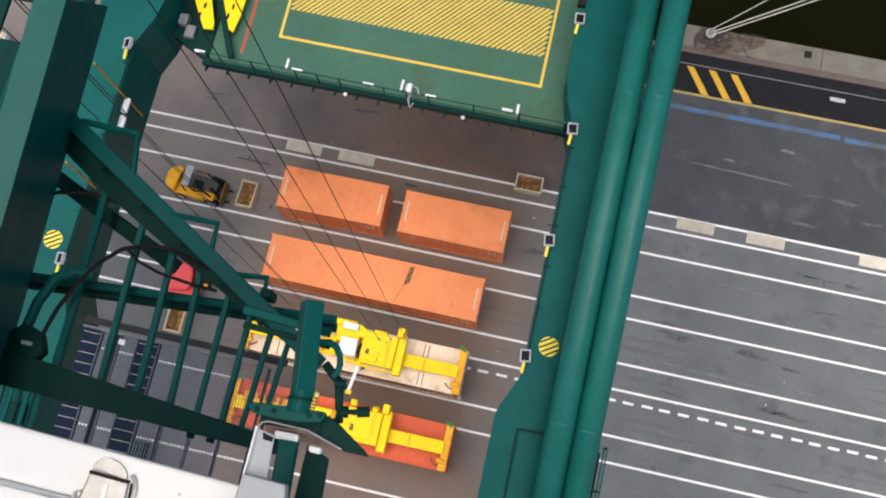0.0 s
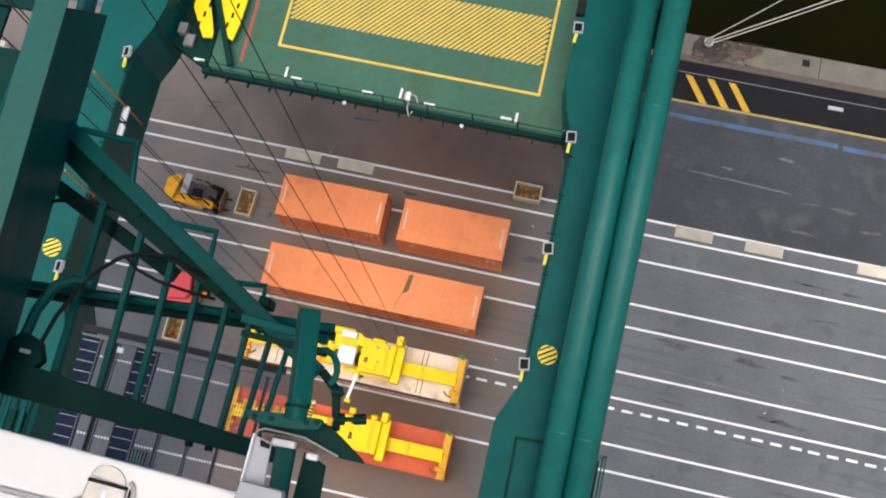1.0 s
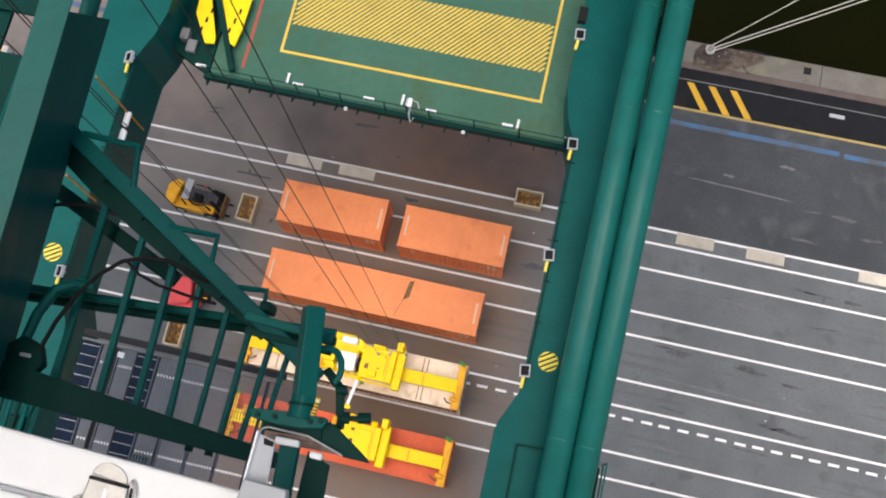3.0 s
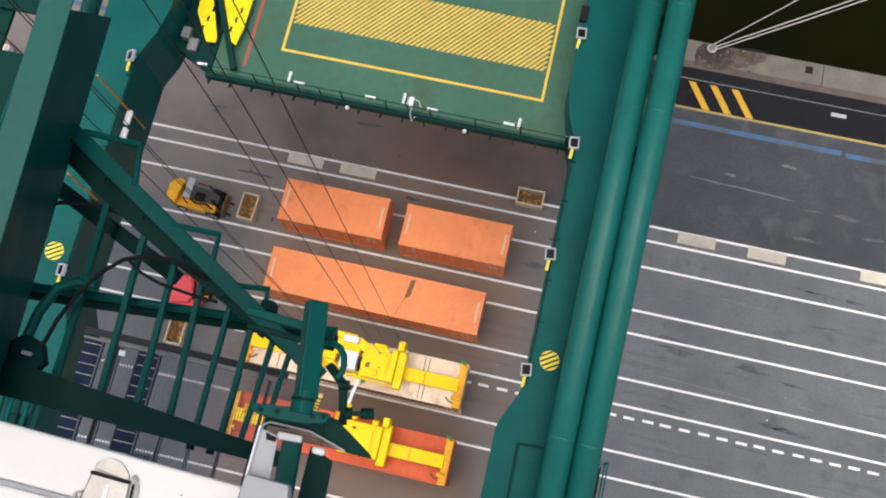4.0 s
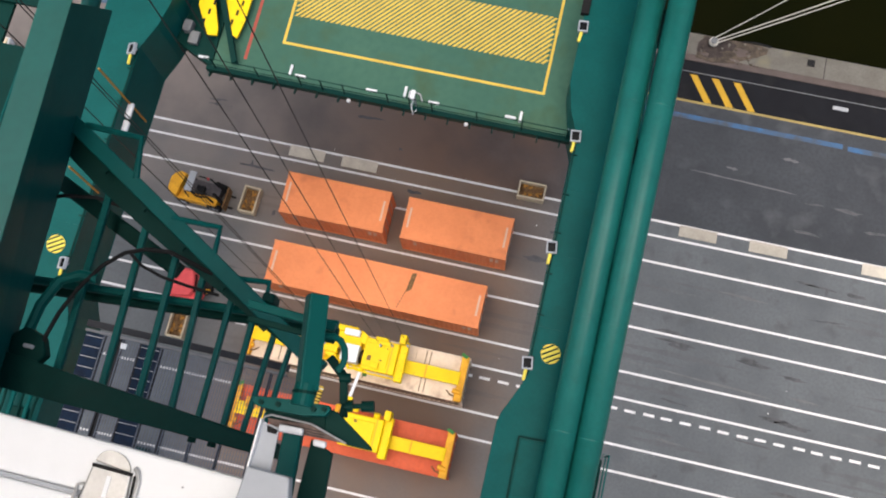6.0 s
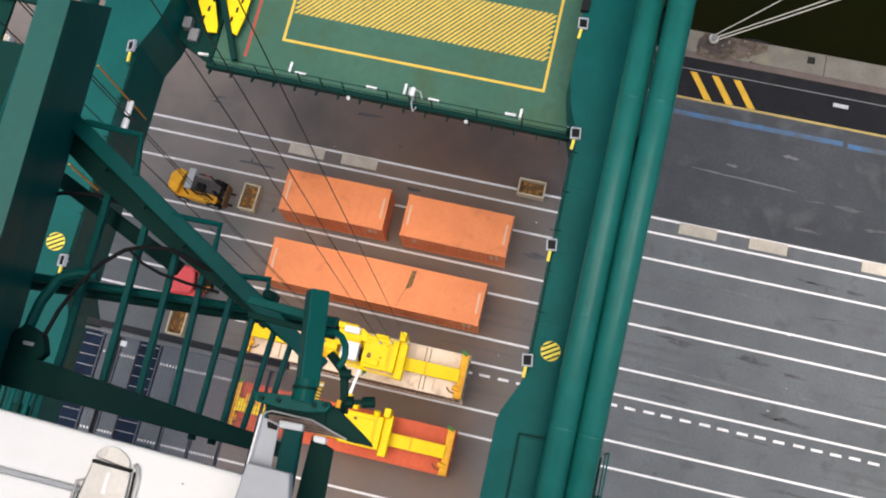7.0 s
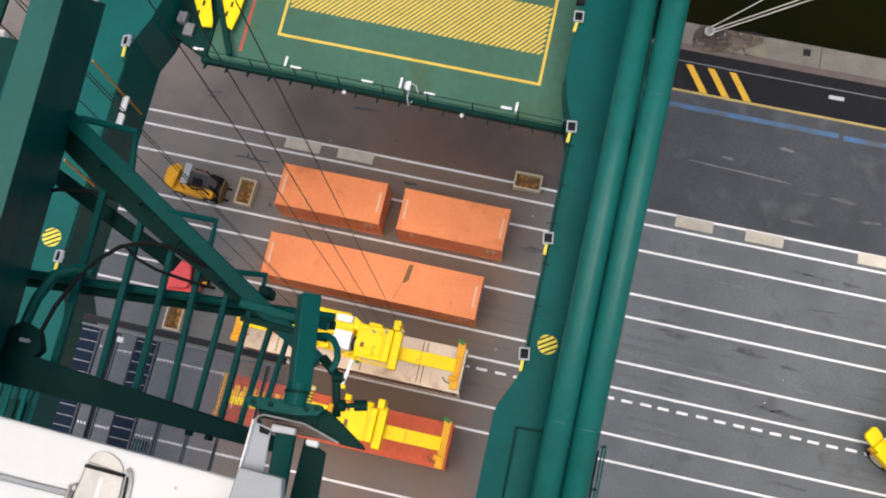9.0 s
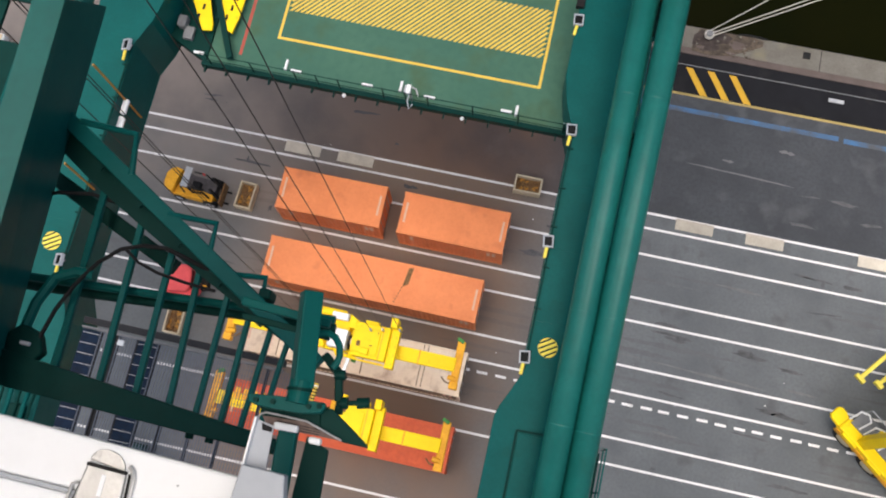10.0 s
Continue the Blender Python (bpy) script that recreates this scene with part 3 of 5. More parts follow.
def build_platform():
    p = thing("service_platform", "green painted steel deck with yellow hatching between the crane legs", "platform")
    deck = part("deck", box(-16.1, 15.65, 14.74, 0.4, 25.5, 15.0, 0.02), DECK, p, "worn green deck plate")
    z = 15.004
    for x0, y0, x1, y1 in ((-13.1, 17.40, -1.05, 17.52), (-13.1, 17.52, -12.98, 25), (-1.17, 17.52, -1.05, 25)):
        part("outline", box(x0, y0, z, x1, y1, z + 0.006), DECK_YELLOW, deck, "yellow painted outline")
    # slanted hatching between the outlines
    lo, hi, lean = 18.85, 21.2, 2.15
    n = 62
    for i in range(n):
        x = -15.05 + i * 0.237
        pts = []
        # clip the slanted stripe to the band
        def at(xx, t):
            return (xx + lean * t, lo + (hi - lo) * t)
        t0, t1 = 0.0, 1.0
        left, right = -12.96, -1.19
        t0 = max(t0, (left - x) / lean)
        t1 = min(t1, (right - 0.135 - x) / lean)
        if t1 - t0 < 0.04:
            continue
        a, b = at(x, t0), at(x, t1)
        part("hatch_stripe", prism([a, (a[0] + 0.135, a[1]), (b[0] + 0.135, b[1]), b], z, z + 0.005), DECK_YELLOW, deck)
    part("red_line", box(-14.62, 16.3, z, -14.48, 25, z + 0.006), RED_LINE, deck, "faded red line")
    part("edge_beam", box(-16.15, 15.45, 14.72, 0.45, 15.68, 15.1, 0.02), TEAL_DARK_SHADE, p, "dark green edge beam")
    for i in range(17):
        x = -16 + i * 1.0
        part("bracket", hexa(bmesh.new(), ((x, 15.2, 14.85), (x + .06, 15.2, 14.85), (x + .06, 15.5, 14.65), (x, 15.5, 14.65)),
                             ((x, 15.2, 14.93), (x + .06, 15.2, 14.93), (x + .06, 15.5, 15.0), (x, 15.5, 15.0))), TEAL_DARK_SHADE, p)
        if i % 2 == 0 or i in (5, 9):
            part("rail_post", rod((x + .3, 15.58, 15.0), (x + .3, 15.58, 16.1), 0.03, 8), TEAL_DARK_SHADE, p)
    for z0 in (15.5, 16.05):
        part("rail", rod((-16, 15.58, z0), (0.3, 15.58, z0), 0.02, 8), TEAL_DARK_SHADE, p, "thin dark hand rail")
    for x0, x1 in ((-16.15, -15.95), (0.25, 0.45)):
        part("edge_beam", box(x0, 15.68, 14.4, x1, 25.4, 15.12, 0.02), TEAL_DARK_SHADE, p)
    part("apron", prism([(-18.0, 16.6), (-16.1, 15.7), (-16.1, 25), (-18.3, 25)], 14.5, 14.95, 0.02), TEAL_DARK_SHADE, p, "green side apron")
    # mesh covers at the corner, parted by a dark bar
    c = thing("yellow_cover", "bright yellow slotted cover plates at the deck corner", "cover plate")
    for pts in ([(-17.3, 19.4), (-16.85, 19.5), (-16.0, 17.3), (-15.98, 17.0), (-16.42, 16.95), (-17.22, 18.3)], [(-16.5, 19.6), (-14.88, 19.6), (-14.93, 17.9), (-15.05, 17.05), (-15.42, 17.2)]):
        pl = part("plate", prism(pts, 15.3, 15.42, 0.02), YELLOW, c)
        for k in range(3):
            cx, cy = sum(q[0] for q in pts) / len(pts) + (k - 1) * 0.12, sum(q[1] for q in pts) / len(pts) + (k - 1) * 0.5
            part("slot", box(cx - .06, cy - .15, 15.42, cx + .05, cy + .12, 15.425), BLACK, pl)
    part("foot", box(-16.9, 17.6, 14.95, -16.6, 18.2, 15.3), TEAL_DARK_SHADE, c)
    part("foot", box(-15.5, 17.6, 14.99, -15.2, 18.2, 15.3), TEAL_DARK_SHADE, c)
    part("bar", bar((-16.75, 20.0, 15.5), (-14.85, 15.9, 15.3), 0.26, 0.25, 0.02), TEAL_DARK_SHADE, c, "dark green slanted bar")
    cab = thing("grey_cabinet", "pale grey control cabinet beside the platform", "cabinet")
    part("body", box(-17.65, 17.0, 14.95, -17.25, 17.5, 15.4, 0.03), CAB_GREY, cab)
    part("door", box(-17.6, 16.97, 15.0, -17.3, 17.0, 15.35), CAB_GREY, cab)
    part("base", box(-17.3, 16.5, 14.95, -16.85, 17.1, 15.2, 0.03), CAB_GREY, cab)
    return p


build_platform()


def tube_lamp(at, rz):
    t = thing("tube_lamp", "white tubular lamp on the edge of the green platform", "lamp", "platform lamps", at, rz)
    part("tube", rod((-0.24, 0, 0.08), (0.24, 0, 0.08), 0.065, 12), WHITE, t)
    for x in (-0.2, 0.2):
        part("foot", box(x - 0.04, -0.05, -0.0, x + 0.04, 0.05, 0.06), GREY, t)
    return t


lamp_a = tube_lamp((-12.35, 16.2, 15.0), 90)
for x, y, rz in ((-7.08, 16.25, 90), (-1.86, 16.15, 90), (-11.85, 16.0, 0), (-8.57, 16.0, 0), (-5.74, 16.0, 0), (-2.3, 16.05, 0), (-16.4, 16.0, 0)):
    copy_thing(lamp_a, pose(x, y, 15.0 if x > -16.2 else 14.96, 0, 0, rz))


def globe_lamp(at):
    t = thing("globe_lamp", "small white globe lamp on a bracket below the platform edge", "lamp", "globe lamps", at)
    g = bmesh.new()
    bmesh.ops.create_uvsphere(g, u_segments=14, v_segments=9, radius=0.095)
    part("globe", g, WHITE, t, smooth=True)
    part("arm", rod((0, 0, 0), (0, 0.2, -0.02), 0.03, 8), TEAL_DARK_SHADE, t)
    return t


g1 = globe_lamp((-9.5, 15.38, 14.9))
copy_thing(g1, pose(-4.15, 15.38, 14.9))
copy_thing(g1, pose(0.35, 15.95, 15.2))

mast = thing("camera_mast", "grey camera mast with cables on the platform edge", "camera mast", at=(-6.5, 15.75, 15.0))
part("pole", rod((0, 0, 0), (0, 0, 1.5), 0.05), GREY, mast)
part("housing", box(-0.09, -0.32, 1.38, 0.09, 0.08, 1.54, 0.03), WHITE, mast, "white camera housing")
part("arm", tube_path([(0, 0, 0.9), (-0.05, -0.4, 0.85), (0.1, -0.75, 0.8), (0.2, -0.5, 0.8)], 0.03), PANEL_GREY, mast)
part("cable", tube_path([(-0.3, 0.35, 0.05), (-0.15, 0.55, 0.1), (0.1, 0.5, 0.1), (0.25, 0.2, 0.05)], 0.04), GREY, mast)
part("box", box(-0.4, 0.2, 0.0, -0.2, 0.55, 0.25, 0.02), GREY, mast)


def floodlight(side):
    f = thing("floodlight", "grey-framed floodlight with dark glass and yellow arm on the portal", "floodlight", "portal floodlights")
    fr = bmesh.new()
    box(-0.21, -0.25, 0, -0.155, 0.25, 0.16, 0.01, fr)
    box(0.155, -0.25, 0, 0.21, 0.25, 0.16, 0.01, fr)
    box(-0.155, 0.19, 0, 0.155, 0.25, 0.16, 0.01, fr)
    box(-0.155, -0.25, 0, 0.155, -0.19, 0.16, 0.01, fr)
    part("frame", fr, PANEL_GREY, f, "pale grey frame")
    part("glass", box(-0.155, -0.19, 0.02, 0.155, 0.19, 0.1), LENS, f, "dark glass")
    part("arm", bar((-0.04, -0.24, 0.05), (-0.12, -0.68, 0.0), 0.13, 0.1, 0.03), LEMON, f, "yellow arm")
    part("stay", bar((0.0, 0, -0.04), (0.17 * side, 0, -0.06), 0.08, 0.06), GREY, f)
    return f


fl = floodlight(1)
fl.matrix_basis = pose(0.62, 14.98, 17.05, 0, 0, 6)
for x, y, rz in ((-0.02, 19.9, 4), (0.6, 10.13, 8), (0.6, 5.37, 8)):
    copy_thing(fl, pose(x, y, 17.05, 0, 0, rz))
for x, y, rz in ((-18.62, 14.85, 4), (-18.55, 5.2, 2)):
    copy_thing(fl, pose(x, y, 17.2, 0, -32, rz))
wl = thing("bulkhead_lamp", "pair of white bulkhead lamps on the portal girder side", "lamp", at=(-18.4, 12.0, 16.2))
part("shade", box(-0.1, 0.05, 0, 0.18, 0.75, 0.2, 0.07), WHITE, wl)
part("shade", box(-0.1, -0.6, -0.1, 0.18, -0.02, 0.1, 0.06), WHITE, wl)


# ---- containers ----
def container(length, mat, label, group, side_mat=None, planked=False):
    """A box container: corrugated walls, roof, posts, rails and castings. Its base is at z 0, its middle at x 0, y 0."""
    W, H, L = 2.438, 2.591, length
    side_mat = side_mat or mat
    t = thing("shipping_container", label, "container", group)
    # roof with shallow pressed ribs
    bm = bmesh.new()
    n = int(L / 0.28)
    xs = np.linspace(-L / 2 + 0.25, L / 2 - 0.25, n * 2)
    rows = []
    for i, x in enumerate(xs):
        z = H - 0.03 + (0.012 if (i // 2) % 2 else 0.0)
        rows.append([bm.verts.new((x, -W / 2 + 0.11, z)), bm.verts.new((x, W / 2 - 0.11, z))])
    for r0, r1 in zip(rows, rows[1:]):
        bm.faces.new((r0[0], r1[0], r1[1], r0[1]))
    box(-L / 2 + 0.1, -W / 2 + 0.1, H - 0.1, L / 2 - 0.1, W / 2 - 0.1, H - 0.05, 0, bm)
    roof = part("roof", bm, mat, t)
    for sx in (-1, 1):
        x0, x1 = sorted((sx * (L / 2 - 0.3), sx * (L / 2 - 0.02)))
        part("end_plate", box(x0, -W / 2 + 0.1, H - 0.04, x1, W / 2 - 0.1, H - 0.008), mat, t)
        xa, xb = sorted((sx * (L / 2 - 0.34), sx * (L / 2 - 0.22)))
        part("stencil", box(xa, -0.55, H - 0.02, xb, 0.62, H - 0.004), PALE, roof, "pale worn stencil mark")
    for sy in (-1, 1):
        part("top_rail", box(-L / 2 + 0.12, min(sy * W / 2, sy * (W / 2 - 0.11)), H - 0.12, L / 2 - 0.12, max(sy * W / 2, sy * (W / 2 - 0.11)), H - 0.006, 0.01), mat, t)
        part("bottom_rail", box(-L / 2 + 0.12, min(sy * W / 2, sy * (W / 2 - 0.1)), 0.02, L / 2 - 0.12, max(sy * W / 2, sy * (W / 2 - 0.1)), 0.2, 0.01), mat, t)
        # corrugated side
        bm = bmesh.new()
        k = int(L / 0.28) * 4
        prev = None
        for i in range(k + 1):
            x = -L / 2 + 0.1 + (L - 0.2) * i / k
            y = sy * (W / 2 - (0.05 if (i // 2) % 2 else 0.015))
            cur = (bm.verts.new((x, y, 0.15)), bm.verts.new((x, y, H - 0.1)))
            if prev:
                bm.faces.new((prev[0], cur[0], cur[1], prev[1]))
            prev = cur
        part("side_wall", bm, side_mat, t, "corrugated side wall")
        for sx in (-1, 1):
            xa, xb = sorted((sx * L / 2, sx * (L / 2 - 0.14)))
            ya, yb = sorted((sy * W / 2, sy * (W / 2 - 0.14)))
            part("corner_post", box(xa, ya, 0.1, xb, yb, H - 0.1), mat, t)
            for z in (0, H - 0.12):
                xa2, xb2 = sorted((sx * (L / 2 + 0.004), sx * (L / 2 - 0.178)))
                ya2, yb2 = sorted((sy * (W / 2 + 0.004), sy * (W / 2 - 0.162)))
                part("corner_casting", box(xa2, ya2, z, xb2, yb2, z + 0.12, 0.012), mat, t)
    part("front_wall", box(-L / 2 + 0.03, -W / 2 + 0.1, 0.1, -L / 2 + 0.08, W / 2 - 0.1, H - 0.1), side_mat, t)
    for sy in (-1, 1):
        y0, y1 = sorted((sy * 0.01, sy * (W / 2 - 0.13)))
        door = part("door", box(L / 2 - 0.09, y0, 0.15, L / 2 - 0.04, y1, H - 0.13), side_mat, t)
        for yy in (0.3, 0.75):
            part("lock_bar", rod((L / 2 - 0.02, sy * yy, 0.15), (L / 2 - 0.02, sy * yy, H - 0.13), 0.018, 6), GREY, door)
    part("floor", box(-L / 2 + 0.1, -W / 2 + 0.1, 0.05, L / 2 - 0.1, W / 2 - 0.1, 0.18), side_mat, t)
    # illegible stencils low on the side
    for x in (-L / 2 + 0.75, L / 2 - 0.9):
        for j in range(2 if x > 0 else 1):
            part("side_mark", box(x + j * 0.3, -W / 2 - 0.004, 1.5, x + j * 0.3 + 0.2, -W / 2 + 0.012, 2.15), PALE, t, "plain pale bar")
    if planked:
        for i in range(9):
            x = -L / 2 + 0.35 + i * (L - 0.7) / 9
            w = (L - 0.7) / 9 - 0.03
            part("roof_panel", box(x, -W / 2 + 0.12, H - 0.02, x + w, W / 2 - 0.12, H + 0.03 + 0.012 * (i % 3), 0.012), mat, t, "pale roof panel")
    return t


L20, L40 = 6.058, 12.192
c20 = container(L20, ORANGE, "orange twenty-foot steel container standing on the quay", "orange containers")
c20.matrix_basis = pose(-7.56 + L20 / 2, 12.69 + 1.22, 0, 0, 0, 0)
copy_thing(c20, pose(-14.62 + L20 / 2, 12.72 + 1.22, 0, 0, 0, 0.3))
c40 = container(L40, ORANGE, "orange forty-foot steel container with a scraped roof on the quay", "orange containers")
c40.matrix_basis = pose(-14.35 + L40 / 2, 8.64 + 1.22, 0, 0, 0, -0.2)
scrape = part("scrape", prism([(1.9, 1.0), (2.15, 1.05), (2.05, 0.1), (1.75, -0.1)], 2.575, 2.592), RUST, c40, "dark rusty scrape")
for i in range(6):
    part("scrape", box(1.7 - .05 * i, -0.2 - .17 * i, 2.57, 1.76 - .05 * i, -0.13 - .17 * i, 2.592), RUST, c40)

SPREAD_1 = (-8.27, 5.74)
SPREAD_2 = (-8.13, 1.70)
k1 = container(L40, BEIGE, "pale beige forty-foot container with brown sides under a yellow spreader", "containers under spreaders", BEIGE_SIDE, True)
k2 = container(L40, RED, "red forty-foot steel container under a yellow spreader", "containers under spreaders")


# ---- the tandem spreaders ----
def spreader(name_label, with_box):
    """A telescopic spreader with its headblock. Its base, z 0, meets the container roof."""
    s = thing("container_spreader", name_label, "spreader", "tandem spreaders")
    # main frame
    fr = bmesh.new()
    box(-2.0, -0.62, 0.18, 2.0, -0.2, 0.62, 0.03, fr)
    box(-2.0, 0.2, 0.18, 2.0, 0.62, 0.62, 0.03, fr)
    box(-2.0, -0.2, 0.24, -1.6, 0.2, 0.56, 0.02, fr)
    box(1.6, -0.2, 0.24, 2.0, 0.2, 0.56, 0.02, fr)
    part("main_frame", fr, YELLOW, s, "yellow welded main frame")
    for sx in (-1, 1):
        x0, x1 = sorted((sx * 1.9, sx * 5.75))
        arm = part("telescopic_arm", box(x0, -0.38, 0.22, x1, 0.32, 0.52, 0.03), YELLOW, s, "yellow telescopic arm")
        xm = sx * 3.9
        part("arm_joint", box(xm - 0.04, -0.4, 0.2, xm + 0.04, 0.34, 0.54, 0.01), AMBER, arm)
        x0, x1 = sorted((sx * 5.65, sx * 6.05))
        end = part("end_beam", box(x0, -1.2, 0.05, x1, 1.2, 0.42, 0.04), AMBER, s, "amber end beam")
        part("end_cap", box(x0 - 0.02, -1.24, 0.02, x1 + 0.02, -0.85, 0.5, 0.05), AMBER, end)
        part("motor", rod((sx * 5.5, -0.7, 0.45), (sx * 5.9, -0.75, 0.45), 0.13, 12), AMBER, end)
        part("hose", tube_path([(sx * 5.2, -0.75, 0.4), (sx * 5.4, -0.95, 0.5), (sx * 5.7, -1.0, 0.45)], 0.04), RUST, end)
        for sy in (-1, 1):
            part("twistlock", rod((sx * 5.95, sy * 1.1, -0.06), (sx * 5.95, sy * 1.1, 0.1), 0.07, 8), GREY, end)
        part("flipper", bar((sx * 5.95, 1.15, 0.45), (sx * 5.6, 1.3, 0.5), 0.18, 0.1, 0.02), GREEN_FLIP, end, "green corner guide")
    # headblock
    hb = part("headblock", box(0.55 if with_box else 0.2, -0.75, 0.95, 2.35, 0.95, 1.45, 0.06), YELLOW, s, "yellow headblock with grease stains")
    part("lid", box(0.55, -0.55, 1.45, 1.9, 0.7, 1.52, 0.03), YELLOW, hb)
    part("stain", box(0.8, -0.25, 1.521, 1.0, 0.02, 1.524), RUST, hb)
    part("cross_frame", box(2.35, -1.0, 0.6, 2.8, 1.15, 1.2, 0.05), YELLOW, s)
    part("post", box(2.3, 0.95, 0.6, 2.65, 1.45, 1.75, 0.05), YELLOW, s, "yellow sheave post")
    part("sheave", rod((2.3, 1.2, 1.55), (2.65, 1.2, 1.55), 0.2, 16), AMBER, s)
    for x, y in ((0.7, -0.6), (2.1, -0.6), (0.7, 0.8), (2.1, 0.8)):
        part("headblock_leg", box(x - 0.1, y - 0.1, 0.5, x + 0.1, y + 0.1, 1.0), YELLOW, hb)
    for y in (-0.5, 0.0, 0.5):
        part("rib", box(0.6, y - 0.03, 1.45, 0.85, y + 0.03, 1.6), YELLOW, hb)
    part("seam", box(1.98, -0.74, 1.44, 2.03, 0.94, 1.47), AMBER, hb)
    if with_box:
        part("side_frame", box(-2.0, 0.15, 0.75, 0.3, 1.25, 1.1, 0.06), YELLOW, s, "yellow side frame")
        part("drum", box(-2.0, 1.0, 0.9, 0.0, 1.35, 1.3, 0.08), YELLOW, s)
        part("cover", box(-0.7, 0.85, 1.1, 0.15, 1.2, 1.5, 0.06), WHITE, s, "cream motor cover")
        cb = part("control_box", box(-0.6, -0.55, 0.75, 0.32, 0.38, 1.65, 0.04), WHITE, s, "cream white control box")
        part("box_lid", box(-0.57, -0.52, 1.65, 0.29, 0.35, 1.68, 0.01), WHITE, cb)
        part("bracket", tube_path([(-0.35, -0.5, 1.0), (-0.1, -0.85, 1.0), (0.2, -0.8, 1.2), (0.9, -0.85, 1.2)], 0.07), YELLOW, s, "yellow pipe bracket")
        part("hose_bundle", tube_path([(0.36, -0.4, 0.6), (0.42, -0.2, 1.45), (0.45, 0.05, 1.5), (0.4, 0.25, 0.7)], 0.07), BLACK, s, "dark hose bundle")
        part("coupling", bar((0.62, -0.95, 1.5), (0.42, -2.35, 1.5), 0.16, 0.14, 0.02), WHITE, s, "white tandem coupling bar")
        part("coupling_foot", box(0.3, -2.5, 1.3, 0.6, -2.3, 1.6, 0.03), YELLOW, s)
        part("coupling_arm", bar((0.62, -0.7, 1.3), (0.62, -1.05, 1.45), 0.2, 0.16, 0.02), YELLOW, s)
        part("step", box(1.0, 0.95, 0.9, 1.7, 1.12, 1.3, 0.03), YELLOW, s)
        part("pipe_run", tube_path([(0.15, -0.62, 1.25), (0.35, -0.86, 1.25), (1.1, -0.9, 1.2), (2.3, -0.9, 1.1)], 0.05), YELLOW, s, "yellow pipe run")
        part("gusset", prism([(-2.0, 0.15), (-1.5, -0.35), (-0.9, -0.62), (-0.8, -0.5), (-1.2, 0.15)], 0.7, 1.0, 0.03), YELLOW, s)
        part("gusset", prism([(0.2, 1.25), (0.75, 0.95), (0.75, 0.5), (0.2, 0.6)], 0.85, 1.3, 0.03), YELLOW, s)
        for gx, gy, gw, gl in ((1.45, -0.15, 0.16, 0.05), (1.75, 0.5, 0.05, 0.1)):
            part("grease_mark", box(gx, gy, 1.521, gx + gw, gy + gl, 1.525), RUST, hb)
        for bx in (2.42, 2.68):
            for by in (-0.8, -0.35, 0.1, 0.55, 1.0):
                part("bolt", rod((bx, by, 1.19), (bx, by, 1.24), 0.035, 8), AMBER, s)
        part("step", box(-1.9, -0.2, 0.8, -0.9, 0.2, 1.25, 0.05), YELLOW, s)
        part("valve_block", box(1.05, -0.62, 1.52, 1.5, -0.3, 1.7, 0.03), YELLOW, s)
        part("wheel", rod((-1.9, -0.4, 1.0), (-1.9, -0.4, 1.15), 0.4, 20), AMBER, s, "amber cable drum")
        part("lamp", rod((0.7, -0.95, 0.9), (0.9, -0.98, 0.9), 0.09, 10), GREEN_FLIP, s)
    else:
        for i in range(8):
            x = -5.2 + i * 0.42
            part("rung_frame", box(x, 0.05, 0.5, x + 0.28, 0.6, 0.68, 0.03), AMBER, s, "orange rung frame")
        for y in (-0.55, 0.05, 0.6):
            part("stain", box(0.5 + 0.3 * (y > 0), y - .08, 1.521, 0.68 + 0.3 * (y > 0), y + .06, 1.524), RUST, hb)
        part("lug", rod((0.7, 1.05, 1.2), (0.7, 1.35, 1.2), 0.18, 12), YELLOW, s)
        part("lug", rod((1.9, 0.9, 1.2), (1.9, 1.2, 1.3), 0.18, 12), YELLOW, s)
        part("lamp_arm", rod((-5.7, 0.2, 0.5), (-5.9, -1.4, 0.9), 0.07, 8), AMBER, s)
    return s


s1 = spreader("yellow telescopic spreader with a cream control box over a beige container", True)
s2 = spreader("yellow telescopic spreader over a red container, coupled to another", False)


k1.matrix_basis = pose(*SPREAD_1, 0)
k2.matrix_basis = pose(*SPREAD_2, 0)

# dark lashing straps over the beige container's roof
for x in (3.72, 3.96, 0.6, -4.1):
    part("strap", box(x - 0.022, -1.12, 2.6, x + 0.022, 1.12, 2.662), RUST, k1, "dark worn strap")


def wire(x, y, z):
    w = thing("hoist_rope", "thin dark steel hoist rope hanging to the spreader", "rope", "hoist ropes", (x, y, z))
    part("strand", rod((0, 0, 0), (0, 0, 57.3 - z), 0.012, 8), ROPE, w)
    part("socket", rod((0, 0, -0.5), (0, 0, 0.25), 0.06, 8), GREY, w)
    return w


ROPES = [(-6.88, 6.36, 4.3), (-6.30, 6.49, 4.3), (-5.50, 6.67, 4.1), (-9.70, 6.35, 4.0), (-9.86, 5.89, 4.0), (-9.30, 6.16, 4.0)]
ropes = [wire(*r) for r in ROPES]


